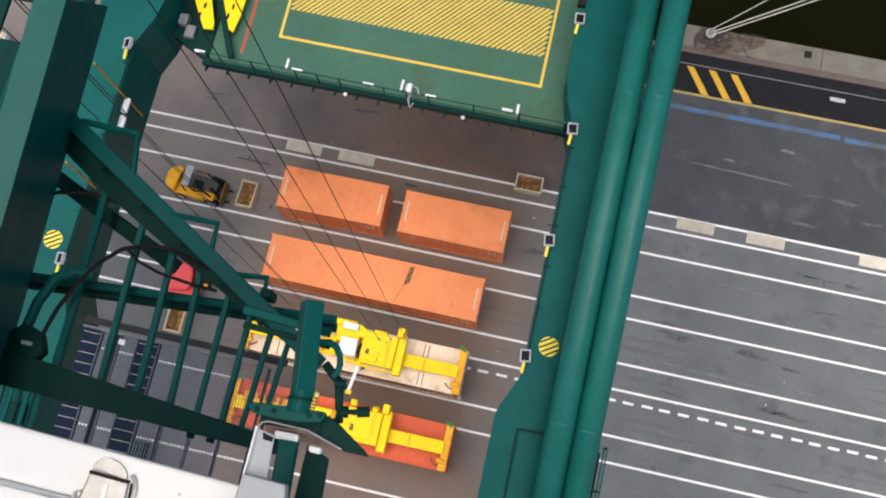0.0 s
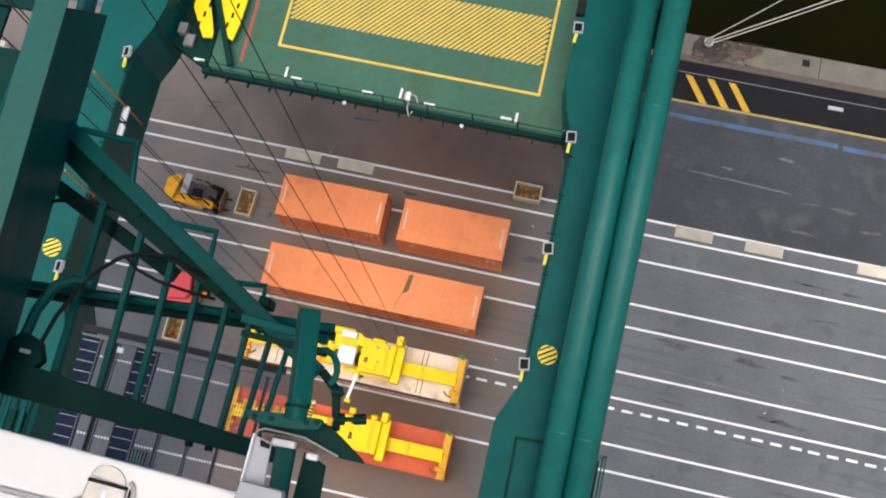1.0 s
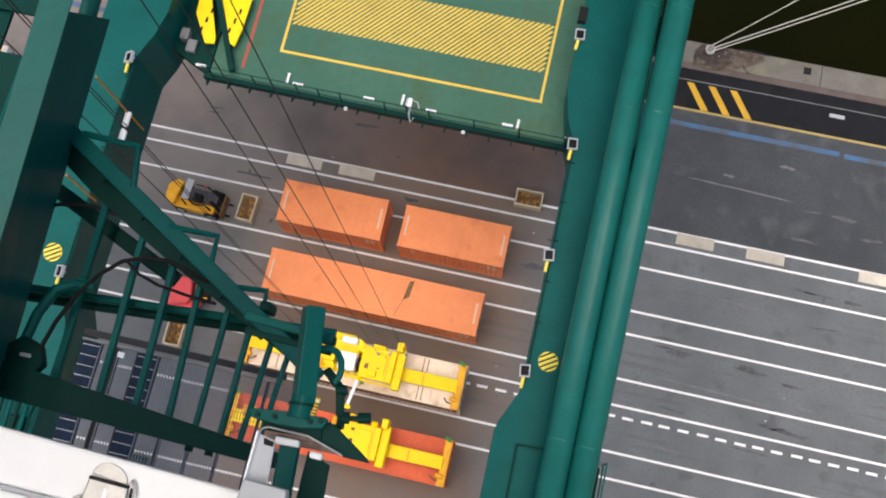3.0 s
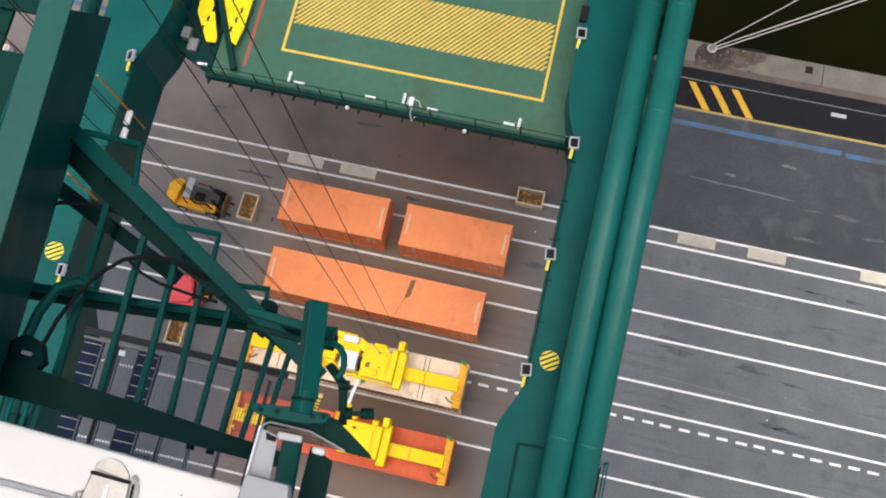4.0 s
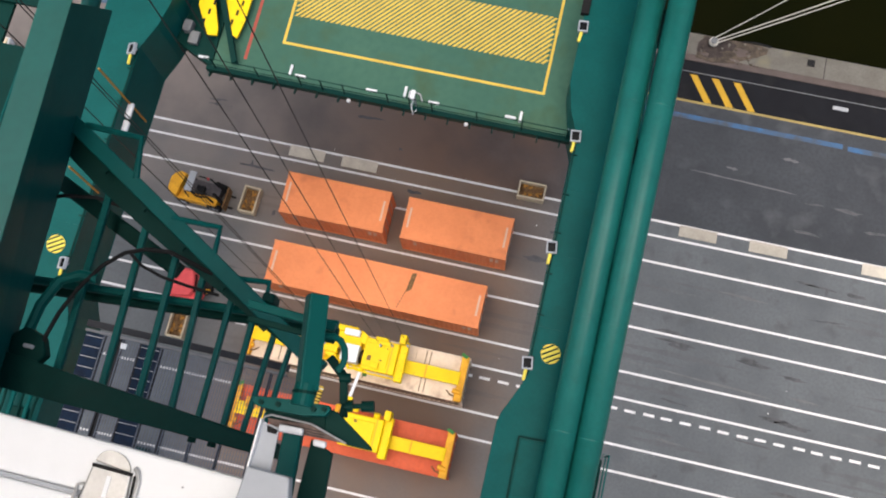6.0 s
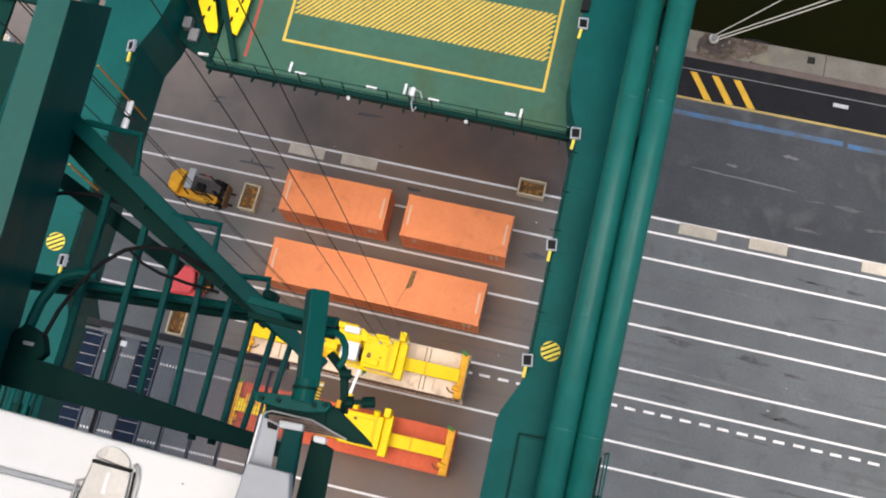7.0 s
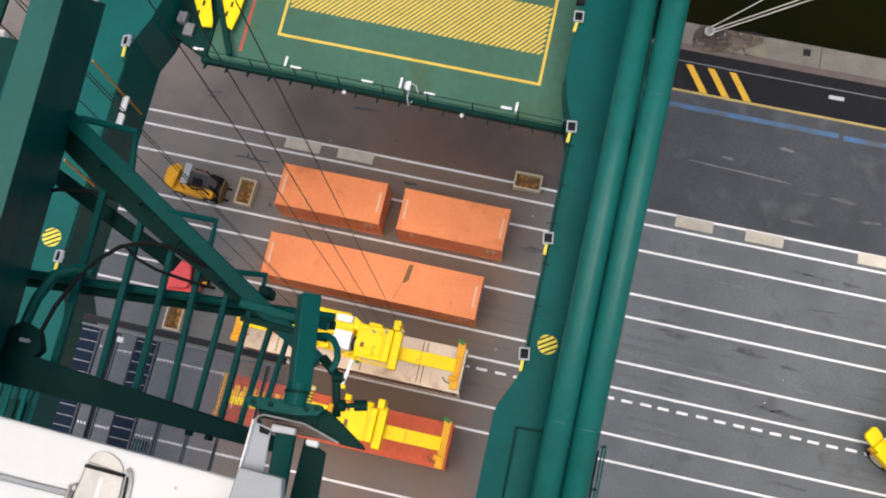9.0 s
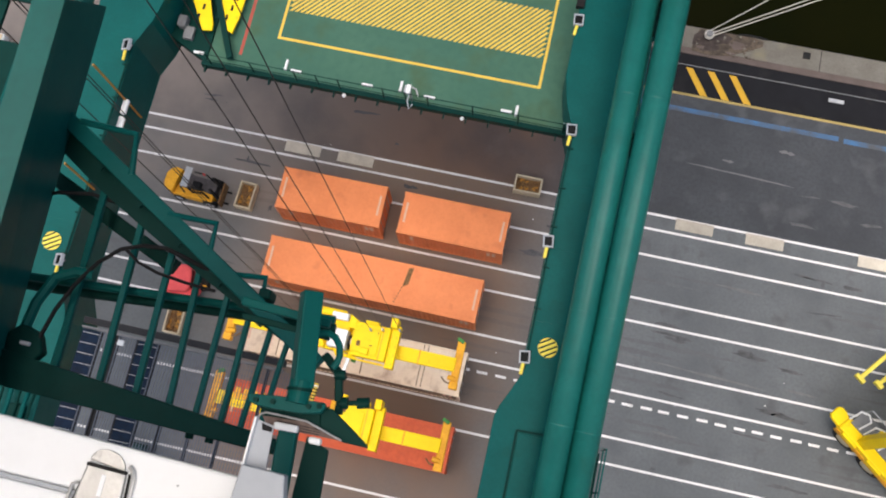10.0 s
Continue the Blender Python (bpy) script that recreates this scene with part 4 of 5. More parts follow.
# ---- things on the quay ----
def bin_box(label, at, rz):
    b = thing("scrap_bin", label, "bin", "twistlock bins", at, rz)
    for x0, y0, x1, y1 in ((-0.8, -0.5, 0.8, -0.4), (-0.8, 0.4, 0.8, 0.5), (-0.8, -0.4, -0.7, 0.4), (0.7, -0.4, 0.8, 0.4)):
        part("side_board", box(x0, y0, 0.08, x1, y1, 0.72, 0.015), TIMBER, b, "pale board side")
    part("bottom", box(-0.75, -0.45, 0.08, 0.75, 0.45, 0.14), TIMBER, b)
    for x in (-0.6, 0.6):
        part("skid", box(x - 0.06, -0.48, 0, x + 0.06, 0.48, 0.09), TIMBER, b)
    rng = random.Random(8)
    for i in range(26):
        x, y, z = rng.uniform(-.55, .55), rng.uniform(-.28, .28), rng.uniform(.3, .5)
        d = Vector((rng.uniform(-1, 1), rng.uniform(-1, 1), rng.uniform(-.3, .3))).normalized() * 0.12
        part("twistlock", bar(Vector((x, y, z)) - d, Vector((x, y, z)) + d, 0.1, 0.09, 0.01), RUST if i % 3 else HOSE, b)
    part("scrap_fill", box(-0.7, -0.4, 0.14, 0.7, 0.4, 0.36), RUST, b)
    return b


b1 = bin_box("pale board bin full of rusty twistlocks on the quay", (-0.95, 17.55, 0), 0)
copy_thing(b1, pose(-17.0, 13.5, 0, 0, 0, 88))
copy_thing(b1, pose(-19.05, 5.5, 0, 0, 0, 90))


def wheel(parent, x, y, r, w):
    t = part("wheel", rod((x, y - w / 2, r), (x, y + w / 2, r), r, 22), BLACK, parent, "black rubber wheel")
    part("rim", rod((x, y - w / 2 - 0.02, r), (x, y + w / 2 + 0.02, r), r * 0.62, 16), TIMBER if r > 0.7 else GREY, t)
    return t


def forklift(at, rz):
    f = thing("forklift", "orange forklift truck with a grey roof, parked on the quay", "forklift", "", at, rz)
    ch = bmesh.new()
    prism([(-1.9, -0.5), (-1.7, -0.85), (0.95, -0.8), (1.0, -0.7), (1.0, -0.3), (0.2, -0.22), (-1.2, -0.35), (-1.7, 0.1)], 0.3, 1.05, 0.06, ch)
    part("chassis", ch, AMBER, f, "orange chassis")
    part("counterweight", prism([(-2.25, -0.35), (-2.05, -0.72), (-1.55, -0.85), (-1.45, -0.3), (-1.5, 0.35), (-1.25, 0.8), (-1.7, 0.92), (-2.05, 0.72), (-2.25, 0.35)], 0.35, 1.45, 0.1), AMBER, f, "rounded orange counterweight")
    part("deck_plate", prism([(-1.5, -0.3), (0.95, -0.25), (1.0, 0.7), (-1.3, 0.75)], 0.35, 0.95, 0.03), HOOD, f, "dusty dark engine deck")
    part("hose_bundle", tube_path([(-0.9, -0.2, 1.1), (-0.3, -0.5, 1.15), (0.3, -0.35, 1.15), (0.8, -0.6, 1.1)], 0.06), BLACK, f)
    part("seat", box(-0.45, -0.28, 1.0, 0.1, 0.28, 1.4, 0.06), BLACK, f)
    for x in (-0.9, 0.75):
        for y in (-0.6, 0.6):
            part("roof_post", rod((x, y, 0.95), (x * 0.85, y, 2.25), 0.045), BLACK, f)
    part("roof", box(-0.8, -0.55, 2.25, -0.35, 0.85, 2.32, 0.02), GREY, f, "grey roof plate")
    for y in (-0.45, 0.6):
        part("roof_bar", box(-0.15, y - 0.03, 2.25, 0.75, y + 0.03, 2.31), BLACK, f)
    for x, r in ((-1.35, 0.38), (0.75, 0.48)):
        for y in (-0.75, 0.75):
            wheel(f, x, y, r, 0.28)
    for y in (-0.4, 0.4):
        part("mast_rail", box(1.15, y - 0.08, 0.1, 1.35, y + 0.08, 2.6, 0.02), BLACK, f, "dark mast rail")
        part("fork", bar((1.4, y, 0.12), (1.75, y, 0.1), 0.13, 0.05), BLACK, f)
    part("carriage", box(1.36, -0.75, 0.2, 1.46, 0.75, 1.0, 0.02), RUST, f, "dark brown fork carriage")
    part("beacon", rod((0.5, 0.55, 2.3), (0.5, 0.55, 2.48), 0.07, 10), RED_PAINT, f, "red beacon")
    for ob in f.children_recursive:
        ob.data.transform(Matrix.Diagonal((0.92, 0.86, 1.0, 1.0)))
    return f


forklift((-19.6, 13.3, 0), -3)


def van(at, rz):
    v = thing("yard_van", "small red-roofed yard van with orange lights", "van", "", at, rz)
    body = bmesh.new()
    prism([(-1.0, -0.7), (-0.75, -0.95), (0.8, -0.9), (1.05, -0.5), (1.05, 0.5), (0.8, 0.9), (-0.75, 0.95), (-1.0, 0.7)], 0.35, 1.2, 0.12, body)
    part("body", body, VAN_RED, v, "red body")
    part("cab", prism([(-0.8, -0.6), (-0.6, -0.78), (0.5, -0.75), (0.7, -0.4), (0.7, 0.4), (0.5, 0.75), (-0.6, 0.78), (-0.8, 0.6)], 1.2, 1.75, 0.12), VAN_RED, v, "rounded red roof")
    part("windscreen", box(0.62, -0.5, 1.22, 0.75, 0.5, 1.6), LENS, v)
    for x in (-0.6, 0.65):
        for y in (-0.85, 0.85):
            wheel(v, x, y, 0.3, 0.2)
    part("bonnet", prism([(1.05, -0.5), (1.5, -0.35), (1.5, 0.35), (1.05, 0.5)], 0.4, 0.9, 0.06), BLACK, v)
    part("lamp", box(1.2, -0.45, 0.9, 1.45, -0.2, 1.05, 0.03), AMBER, v, "amber lamp")
    return v


van((-19.1, 7.75, 0), 8)

bo = thing("bollard", "pale mooring bollard in broken concrete on the quay edge", "bollard", at=(7.85, 29.25, 0.03))
part("stem", rod((0, 0, 0), (0, 0, 0.4), 0.17, 18), GREY, bo)
part("cap", rod((0, 0, 0.36), (0, 0, 0.44), 0.2, 20), CAB_GREY, bo, "worn grey cap")
part("base", rod((0, 0, 0), (0, 0, 0.05), 0.34, 20), HOLE, bo)
for i, (a, b) in enumerate((((8.0, 29.35, 0.36), (19.75, 34.51, 5.6)), ((8.05, 29.2, 0.3), (19.95, 34.3, 5.6)), ((7.9, 29.5, 0.36), (14.4, 33.1, 6.0)))):
    m = thing("mooring_rope", "pale thick mooring rope running from the bollard to the water", "rope", "mooring ropes")
    a, b = Vector(a), Vector(b)
    pts = [a.lerp(b, k / 10) + Vector((0, 0, -0.5 * math.sin(math.pi * k / 10))) * (0.2 + 0.1 * i) for k in range(11)]
    part("strand", tube_path(pts, 0.032 if i < 2 else 0.028), MOORING, m)
    part("loop", tube_path([(7.85 + 0.24 * math.cos(k), 29.25 + 0.24 * math.sin(k), 0.2 + 0.06 * i) for k in np.linspace(0, 6.28, 15)], 0.05), MOORING, m)
sack = thing("white_sack", "white bulk sack standing on the quay", "sack", at=(-34.75, 20.0, 0))
part("bag", box(-0.4, -0.4, 0, 0.4, 0.4, 0.8, 0.15), WHITE, sack)
part("flap", box(-0.3, -0.3, 0.79, 0.3, 0.3, 0.86, 0.03), TIMBER, sack)
litter = thing("debris", "small pale litter lying by the crane rail", "debris", at=(15.85, 26.6, 0.0))
part("sheet", box(-0.45, -0.12, 0.004, 0.45, 0.12, 0.1, 0.03), GREY, litter)
part("knot", box(-0.1, -0.16, 0.08, 0.15, 0.05, 0.16, 0.03), GREY, litter)


# ---- the straddle carrier that drives in ----
def straddle_carrier():
    s = thing("straddle_carrier", "yellow straddle carrier with grey railed decks, driving on the quay", "straddle carrier")
    for sy in (-1, 1):
        y = sy * 2.2
        sill = part("sill_beam", box(-4.6, y - 0.42, 1.15, 4.6, y + 0.42, 1.9, 0.08), YELLOW, s, "yellow sill beam")
        part("nose", prism([(4.5, y - 0.38), (4.85, y - 0.5), (5.2, y - 0.52), (5.36, y - 0.36), (5.34, y + 0.2), (5.15, y + 0.32), (4.6, y + 0.36)], 1.4, 1.7, 0.05), YELLOW, sill, "flat yellow nose bumper")
        for x in (-3.6, -1.8, 1.95, 3.75):
            wheel(s, x, y + sy * 0.2, 0.71, 0.45)
            y0, y1 = sorted((y + sy * 0.38, y + sy * 0.55))
            part("fender", box(x - 0.5, y0, 1.45, x + 0.5, y1, 1.85, 0.05), YELLOW, sill)
        for x in (-4.0, 3.2):
            part("leg", box(x - 0.3, y - 0.25, 1.8, x + 0.3, y + 0.25, 9.2, 0.04), YELLOW, s, "yellow leg")
        part("top_beam", box(-4.6, y - 0.35, 9.1, 4.6, y + 0.35, 9.8, 0.06), YELLOW, s)
        deck = part("deck", box(-2.6, y - sy * 0.7 - 0.5, 1.9, 4.4, y - sy * 0.7 + 0.5, 2.0, 0.02), CAB_GREY, s, "grey walkway deck")
        for k in range(7):
            x = -2.4 + k * 1.05
            hy = [y - sy * o for o in (0.25, 0.7, 0.85, 0.7, 0.25)]
            part("hoop", tube_path([(x, hy[0], 2.1), (x, hy[1], 2.9), (x + 0.35, hy[2], 3.05), (x + 0.7, hy[3], 2.9), (x + 0.7, hy[4], 2.1)], 0.055), WHITE, deck, "pale tubular hoop")
        part("walkway_rail", tube_path([(-2.5, y - sy * 1.15, 2.1), (-2.5, y - sy * 1.15, 3.0), (4.3, y - sy * 1.15, 3.0), (4.3, y - sy * 1.15, 2.1)], 0.04), PANEL_GREY, deck, "pale grey hand rail")
        part("side_plate", box(-4.5, min(y + sy * 0.42, y + sy * 0.47), 1.0, 4.6, max(y + sy * 0.42, y + sy * 0.47), 1.5, 0.02), AMBER, sill, "amber skirt plate")
    for x in (-4.0, 3.2):
        part("cross_beam", box(x - 0.4, -2.2, 9.2, x + 0.4, 2.2, 9.75, 0.05), YELLOW, s)
    part("engine_deck", box(-3.0, -1.6, 9.8, 2.6, 1.6, 10.7, 0.1), PANEL_GREY, s, "grey engine housing")
    part("cab", box(3.4, -2.4, 7.4, 4.9, -1.0, 9.3, 0.1), WHITE, s)
    arm = part("front_arm", box(5.75, -2.6, 2.3, 5.97, 0.2, 2.55, 0.03), LEMON, s, "yellow front arm with a flat foot")
    part("foot", box(5.55, 0.08, 2.3, 6.15, 0.3, 2.6, 0.03), LEMON, arm)
    part("arm_stay", box(4.5, -2.55, 2.0, 5.9, -2.35, 2.4, 0.03), YELLOW, arm)
    part("second_arm", box(4.9, -2.2, 2.2, 5.1, -0.3, 2.45, 0.03), LEMON, s)
    part("second_foot", box(4.75, -0.5, 2.2, 5.25, -0.25, 2.5, 0.03), LEMON, s)
    sp = part("spreader", box(-3.0, -0.45, 3.0, 3.0, 0.45, 3.4, 0.05), YELLOW, s, "yellow slung spreader")
    for x in (-2.95, 2.95):
        part("end_beam", box(x - 0.16, -1.2, 2.9, x + 0.16, 1.5, 3.2, 0.03), YELLOW, sp)
        part("foot", box(x - 0.35, 1.4, 2.85, x + 0.35, 1.6, 3.15, 0.03), YELLOW, sp)
    return s


carrier = straddle_carrier()


# ---- the near crane steelwork: girder, bracing and walkway below the eye ----
Z = 44.0


def scale_about_eye(parts, k, centre, shift=(0, 0, 0)):
    """Scale parts about the eye, which keeps the camera's view, then shift them."""
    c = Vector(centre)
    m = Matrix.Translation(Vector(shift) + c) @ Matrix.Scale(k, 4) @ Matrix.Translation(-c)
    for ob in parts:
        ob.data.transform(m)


EYE = (0.0, 0.0, 55.66)     # the camera's eye, about which the steelwork is scaled


def build_girder():
    g = thing("crane_girder", "dark green box girder with bracing beside the walkway", "girder", at=(0, 0.075, 0))
    # a box whose web leans inwards to keep its side dark; it stops short of the joint pipe
    own = bmesh.new()
    hexa(own, ((-6.9, -3, 42.6), (-6.46, -3, 42.6), (-6.81, 5.5, 42.6), (-7.29, 5.5, 42.6)),
         ((-6.70, -3, Z), (-6.283, -3, Z), (-6.663, 4.9, Z), (-7.08, 4.9, Z)))
    bmesh.ops.bevel(own, geom=own.edges[:], offset=0.015, segments=2, affect="EDGES")
    part("box_beam", own, TEAL, g, "long green box beam")
    part("top_flange", bar((-6.49, -3, Z + 0.012), (-7.02, 8.0, Z + 0.012), 0.44, 0.024, 0.006), TEAL_LIT, g, "green top flange plate, its lit tone painted in")
    part("weld_seam", bar((-6.345, -3, 43.66), (-6.73, 5.0, 43.66), 0.035, 0.03, 0.008), TEAL, g)
    # slanting brace and its twin below, the twin in the shaded green
    part("brace_beam", bar((-6.5, 3.526, 43.86), (-2.2, 0.946, 43.9), 0.2, 0.2, 0.015), TEAL, g, "slanting green brace beam")
    part("brace_beam", bar((-6.75, 2.82, 43.3), (-4.45, 1.82, 43.3), 0.2, 0.2, 0.02), TEAL_DARK_SHADE, g, "slanting green brace beam")
    # Tapering wedge whose dark colour carries the shade below the brace.
    part("haunch", prism([(-6.6, 3.48), (-6.6, 3.2), (-5.58, 2.56), (-5.12, 2.31), (-4.49, 1.98), (-3.62, 1.56), (-2.5, 1.03), (-2.45, 1.08), (-6.05, 3.24)], 43.55, 43.82, 0.01), TEAL_DARK_SHADE, g, "tapering green web under the brace, shade in its colour")
    for k in range(5):
        f = 0.2 + 0.16 * k
        x, y = -6.2 + 3.9 * f, 3.346 - 2.34 * f
        part("notch_plate", bar((x - 0.12, y - 0.10, 43.99), (x - 0.05, y - 0.135, 43.99), 0.05, 0.05), TEAL_DARK_SHADE, g)
    # landside cross beam, its shade put into the darker green
    part("cross_beam", prism([(-7.2, 0.41), (-7.2, -0.1), (-5.9, -0.125), (-2.45, -0.195), (-2.45, -0.02), (-6.05, 0.31)], 43.6, Z, 0.02), TEAL_DARK_SHADE, g, "broad green cross beam with painted-in shade")
    part("joint_pipe", rod((-6.97, 5.2, 42.95), (-7.12, 8.0, 42.95), 0.13, 24), TEAL_LIT, g, "short green pipe")
    # rungs between brace and cross beam
    tops = ((-5.39, 2.55), (-4.81, 2.25), (-4.32, 1.95), (-3.92, 1.75), (-3.48, 1.5), (-3.15, 1.32), (-2.84, 1.15), (-2.6, 1.0))
    feet = ((-5.34, 0.14), (-4.75, 0.07), (-4.27, 0.02), (-3.83, -0.03), (-3.49, -0.05), (-3.17, -0.08), (-2.92, -0.06), (-2.7, -0.06))
    for i, (a, b) in enumerate(zip(tops, feet)):
        w = 0.088 - 0.004 * i
        part("rung", bar((a[0] - 0.065, a[1] + (0.2 if i else 0.02), 43.75), (b[0] - 0.05, b[1], 43.75), w, 0.09, 0.015), TEAL, g, "green cross rung")
    for i in range(26):
        f = i / 25
        x, y = -5.455 + 0.065 * f, 2.5 - 2.3 * f
        part("tread_notch", bar((x - 0.042, y, 43.795), (x + 0.042, y - 0.02, 43.795), 0.028, 0.014, 0.004), TEAL, g)
    # twin pipes
    part("pipe", rod((-6.75, 1.23, 43.55), (-2.2, 1.56, 43.55), 0.055, 12), TEAL, g, "green pipe rail")
    part("pipe", rod((-6.75, 1.14, 43.4), (-2.2, 1.48, 43.4), 0.06, 12), TEAL_DARK_SHADE, g, "green pipe rail")
    # bent guard hoops at the outer side of the brace
    part("hoop", tube_path([(-5.95, 3.31, 43.95), (-5.19, 3.29, 43.95), (-5.1, 2.75, 43.95)], 0.045), TEAL, g, "bent green guard hoop")
    part("hoop", tube_path([(-4.5, 2.36, 43.95), (-3.87, 2.37, 43.95), (-3.85, 1.92, 43.95)], 0.04), TEAL, g, "bent green guard hoop")
    part("hoop", tube_path([(-3.68, 1.78, 43.9), (-3.1, 1.84, 43.9), (-3.07, 1.44, 43.9)], 0.04), TEAL, g, "bent green guard hoop")
    part("junction", box(-3.13, 1.58, 43.6, -2.98, 1.71, 43.96, 0.03), TEAL_DARK_SHADE, g)
    part("hoop", tube_path([(-5.86, 0.45, 43.9), (-5.8, 0.95, 43.9), (-5.66, 1.3, 43.9), (-5.42, 1.42, 43.9), (-5.2, 1.42, 43.9)], 0.07), TEAL, g, "bent green guard hoop")
    part("cable", tube_path([(-5.62, 0.45, 43.95), (-5.52, 0.9, 43.95), (-5.38, 1.25, 43.95), (-5.18, 1.58, 43.95), (-4.95, 1.8, 43.95), (-4.7, 1.9, 43.95), (-4.4, 1.93, 43.95), (-4.1, 1.86, 43.9), (-3.85, 1.8, 43.8)], 0.028), BLACK, g, "black bent cable")
    part("cable", tube_path([(-4.9, 1.82, 43.92), (-4.72, 1.7, 43.9), (-4.45, 1.62, 43.88), (-4.1, 1.58, 43.85), (-3.7, 1.56, 43.8)], 0.02), BLACK, g, "black bent cable")
    part("cable", tube_path([(-6.2, 2.3, 43.8), (-6.0, 2.36, 43.85), (-5.6, 2.44, 43.8), (-5.3, 2.42, 43.7)], 0.026), BLACK, g, "black bent cable")
    part("bracket", prism([(-6.0, 0.52), (-5.98, 0.3), (-5.6, 0.22), (-5.5, 0.36), (-5.6, 0.58), (-5.85, 0.66)], 43.8, 43.98, 0.03), TEAL_DARK_SHADE, g)
    part("clamp", box(-5.8, 0.40, 43.98, -5.66, 0.45, 44.02, 0.015), PANEL_GREY, g)
    for x in (-3.55, -3.3):
        part("lug", rod((x, -0.12, 43.72), (x, -0.235, 43.72), 0.05, 14), TEAL_DARK_SHADE, g)
    # the lattice is scaled away from the eye to tuck behind the girder in view
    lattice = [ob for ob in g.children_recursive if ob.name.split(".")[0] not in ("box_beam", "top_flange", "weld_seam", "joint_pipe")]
    scale_about_eye(lattice, 1.1, Vector(EYE) - g.location)
    return g


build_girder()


def build_grating():
    """The walkway floor: open ribbed panels and dark panels, joined in frames."""
    g = thing("grating_floor", "steel grating walkway with open ribbed panels and dark blue panels", "walkway", at=(0, 0.11, 0))
    z = 38.0
    x0, x1, ya, yb = -7.75, -2.9, 1.22, -0.75
    part("edge", box(x0, ya + 0.03, z - 0.12, x1 - 1.0, ya + 0.15, z), MESH_DARK, g, "dark edge channel")
    part("edge_trim", box(x0 + 0.02, ya - 0.06, z - 0.05, x1 - 1.0, ya - 0.02, z + 0.03), CAB_GREY, g, "grey edge trim")
    cols = ((-7.72, -7.38, 0), (-7.36, -7.12, 1), (-7.0, -6.68, 1), (-6.66, -6.28, 0), (-6.26, -5.86, 1), (-5.8, -5.3, 1), (-5.26, -4.76, 1), (-4.72, -4.2, 1), (-4.16, -3.6, 1))
    for xa, xb, open_panel in cols:
        for r, (y0, y1) in enumerate(((-0.12, 1.15), (-1.5, -0.2))):
            if open_panel:
                bm = bmesh.new()
                n, rib = int((xb - xa) / 0.05), 0.0105 if xa < -5 else 0.006
                for i in range(n + 1):
                    x = xa + (xb - xa) * i / n
                    box(x - rib, y0, z - 0.012, x + rib, y1, z, 0, bm)
                k = int((y1 - y0) / 0.1)
                for j in range(k + 1):
                    y = y0 + (y1 - y0) * j / k
                    box(xa, y - 0.004, z - 0.012, xb, y + 0.004, z - 0.002, 0, bm)
                part("open_panel", bm, MESH_GREY, g, "open ribbed grating panel")
            else:
                p = part("dark_panel", box(xa, y0, z - 0.05, xb, y1, z - 0.02, 0.005), MESH_BLUE, g, "dark blue panel with pale battens")
                for j in range(7):
                    y = y0 + 0.06 + j * 0.19
                    part("batten", box(xa + 0.02, y, z - 0.02, xb - 0.01, y + 0.012, z - 0.005), GREY, p)
        part("joist", box(xb + 0.0, -1.5, z - 0.1, xb + 0.04, 1.15, z - 0.005), MESH_DARK, g)
    for xa, xb in ((-7.12, -7.0), (-6.28, -6.26), (-5.86, -5.8), (-5.3, -5.26), (-4.76, -4.72), (-4.2, -4.16)):
        part("gap_plate", box(xa, -1.5, z - 0.09, xb, 1.15, z - 0.04), MESH_DARK, g)
    part("beam", box(x0, -0.2, z - 0.2, x1 - 0.9, -0.12, z - 0.01), MESH_DARK, g)
    part("marker", box(-7.0, 0.98, z, -6.88, 1.08, z + 0.05, 0.01), WHITE, g, "small white marker")
    # stringers that carry the floor from the girder
    for x in (-7.7, -5.83, -3.6):
        part("hanger", rod((x, -1.45, z - 0.05), (x, -1.45, 43.8), 0.03, 8), TEAL_DARK_SHADE, g)
    return g


build_grating()


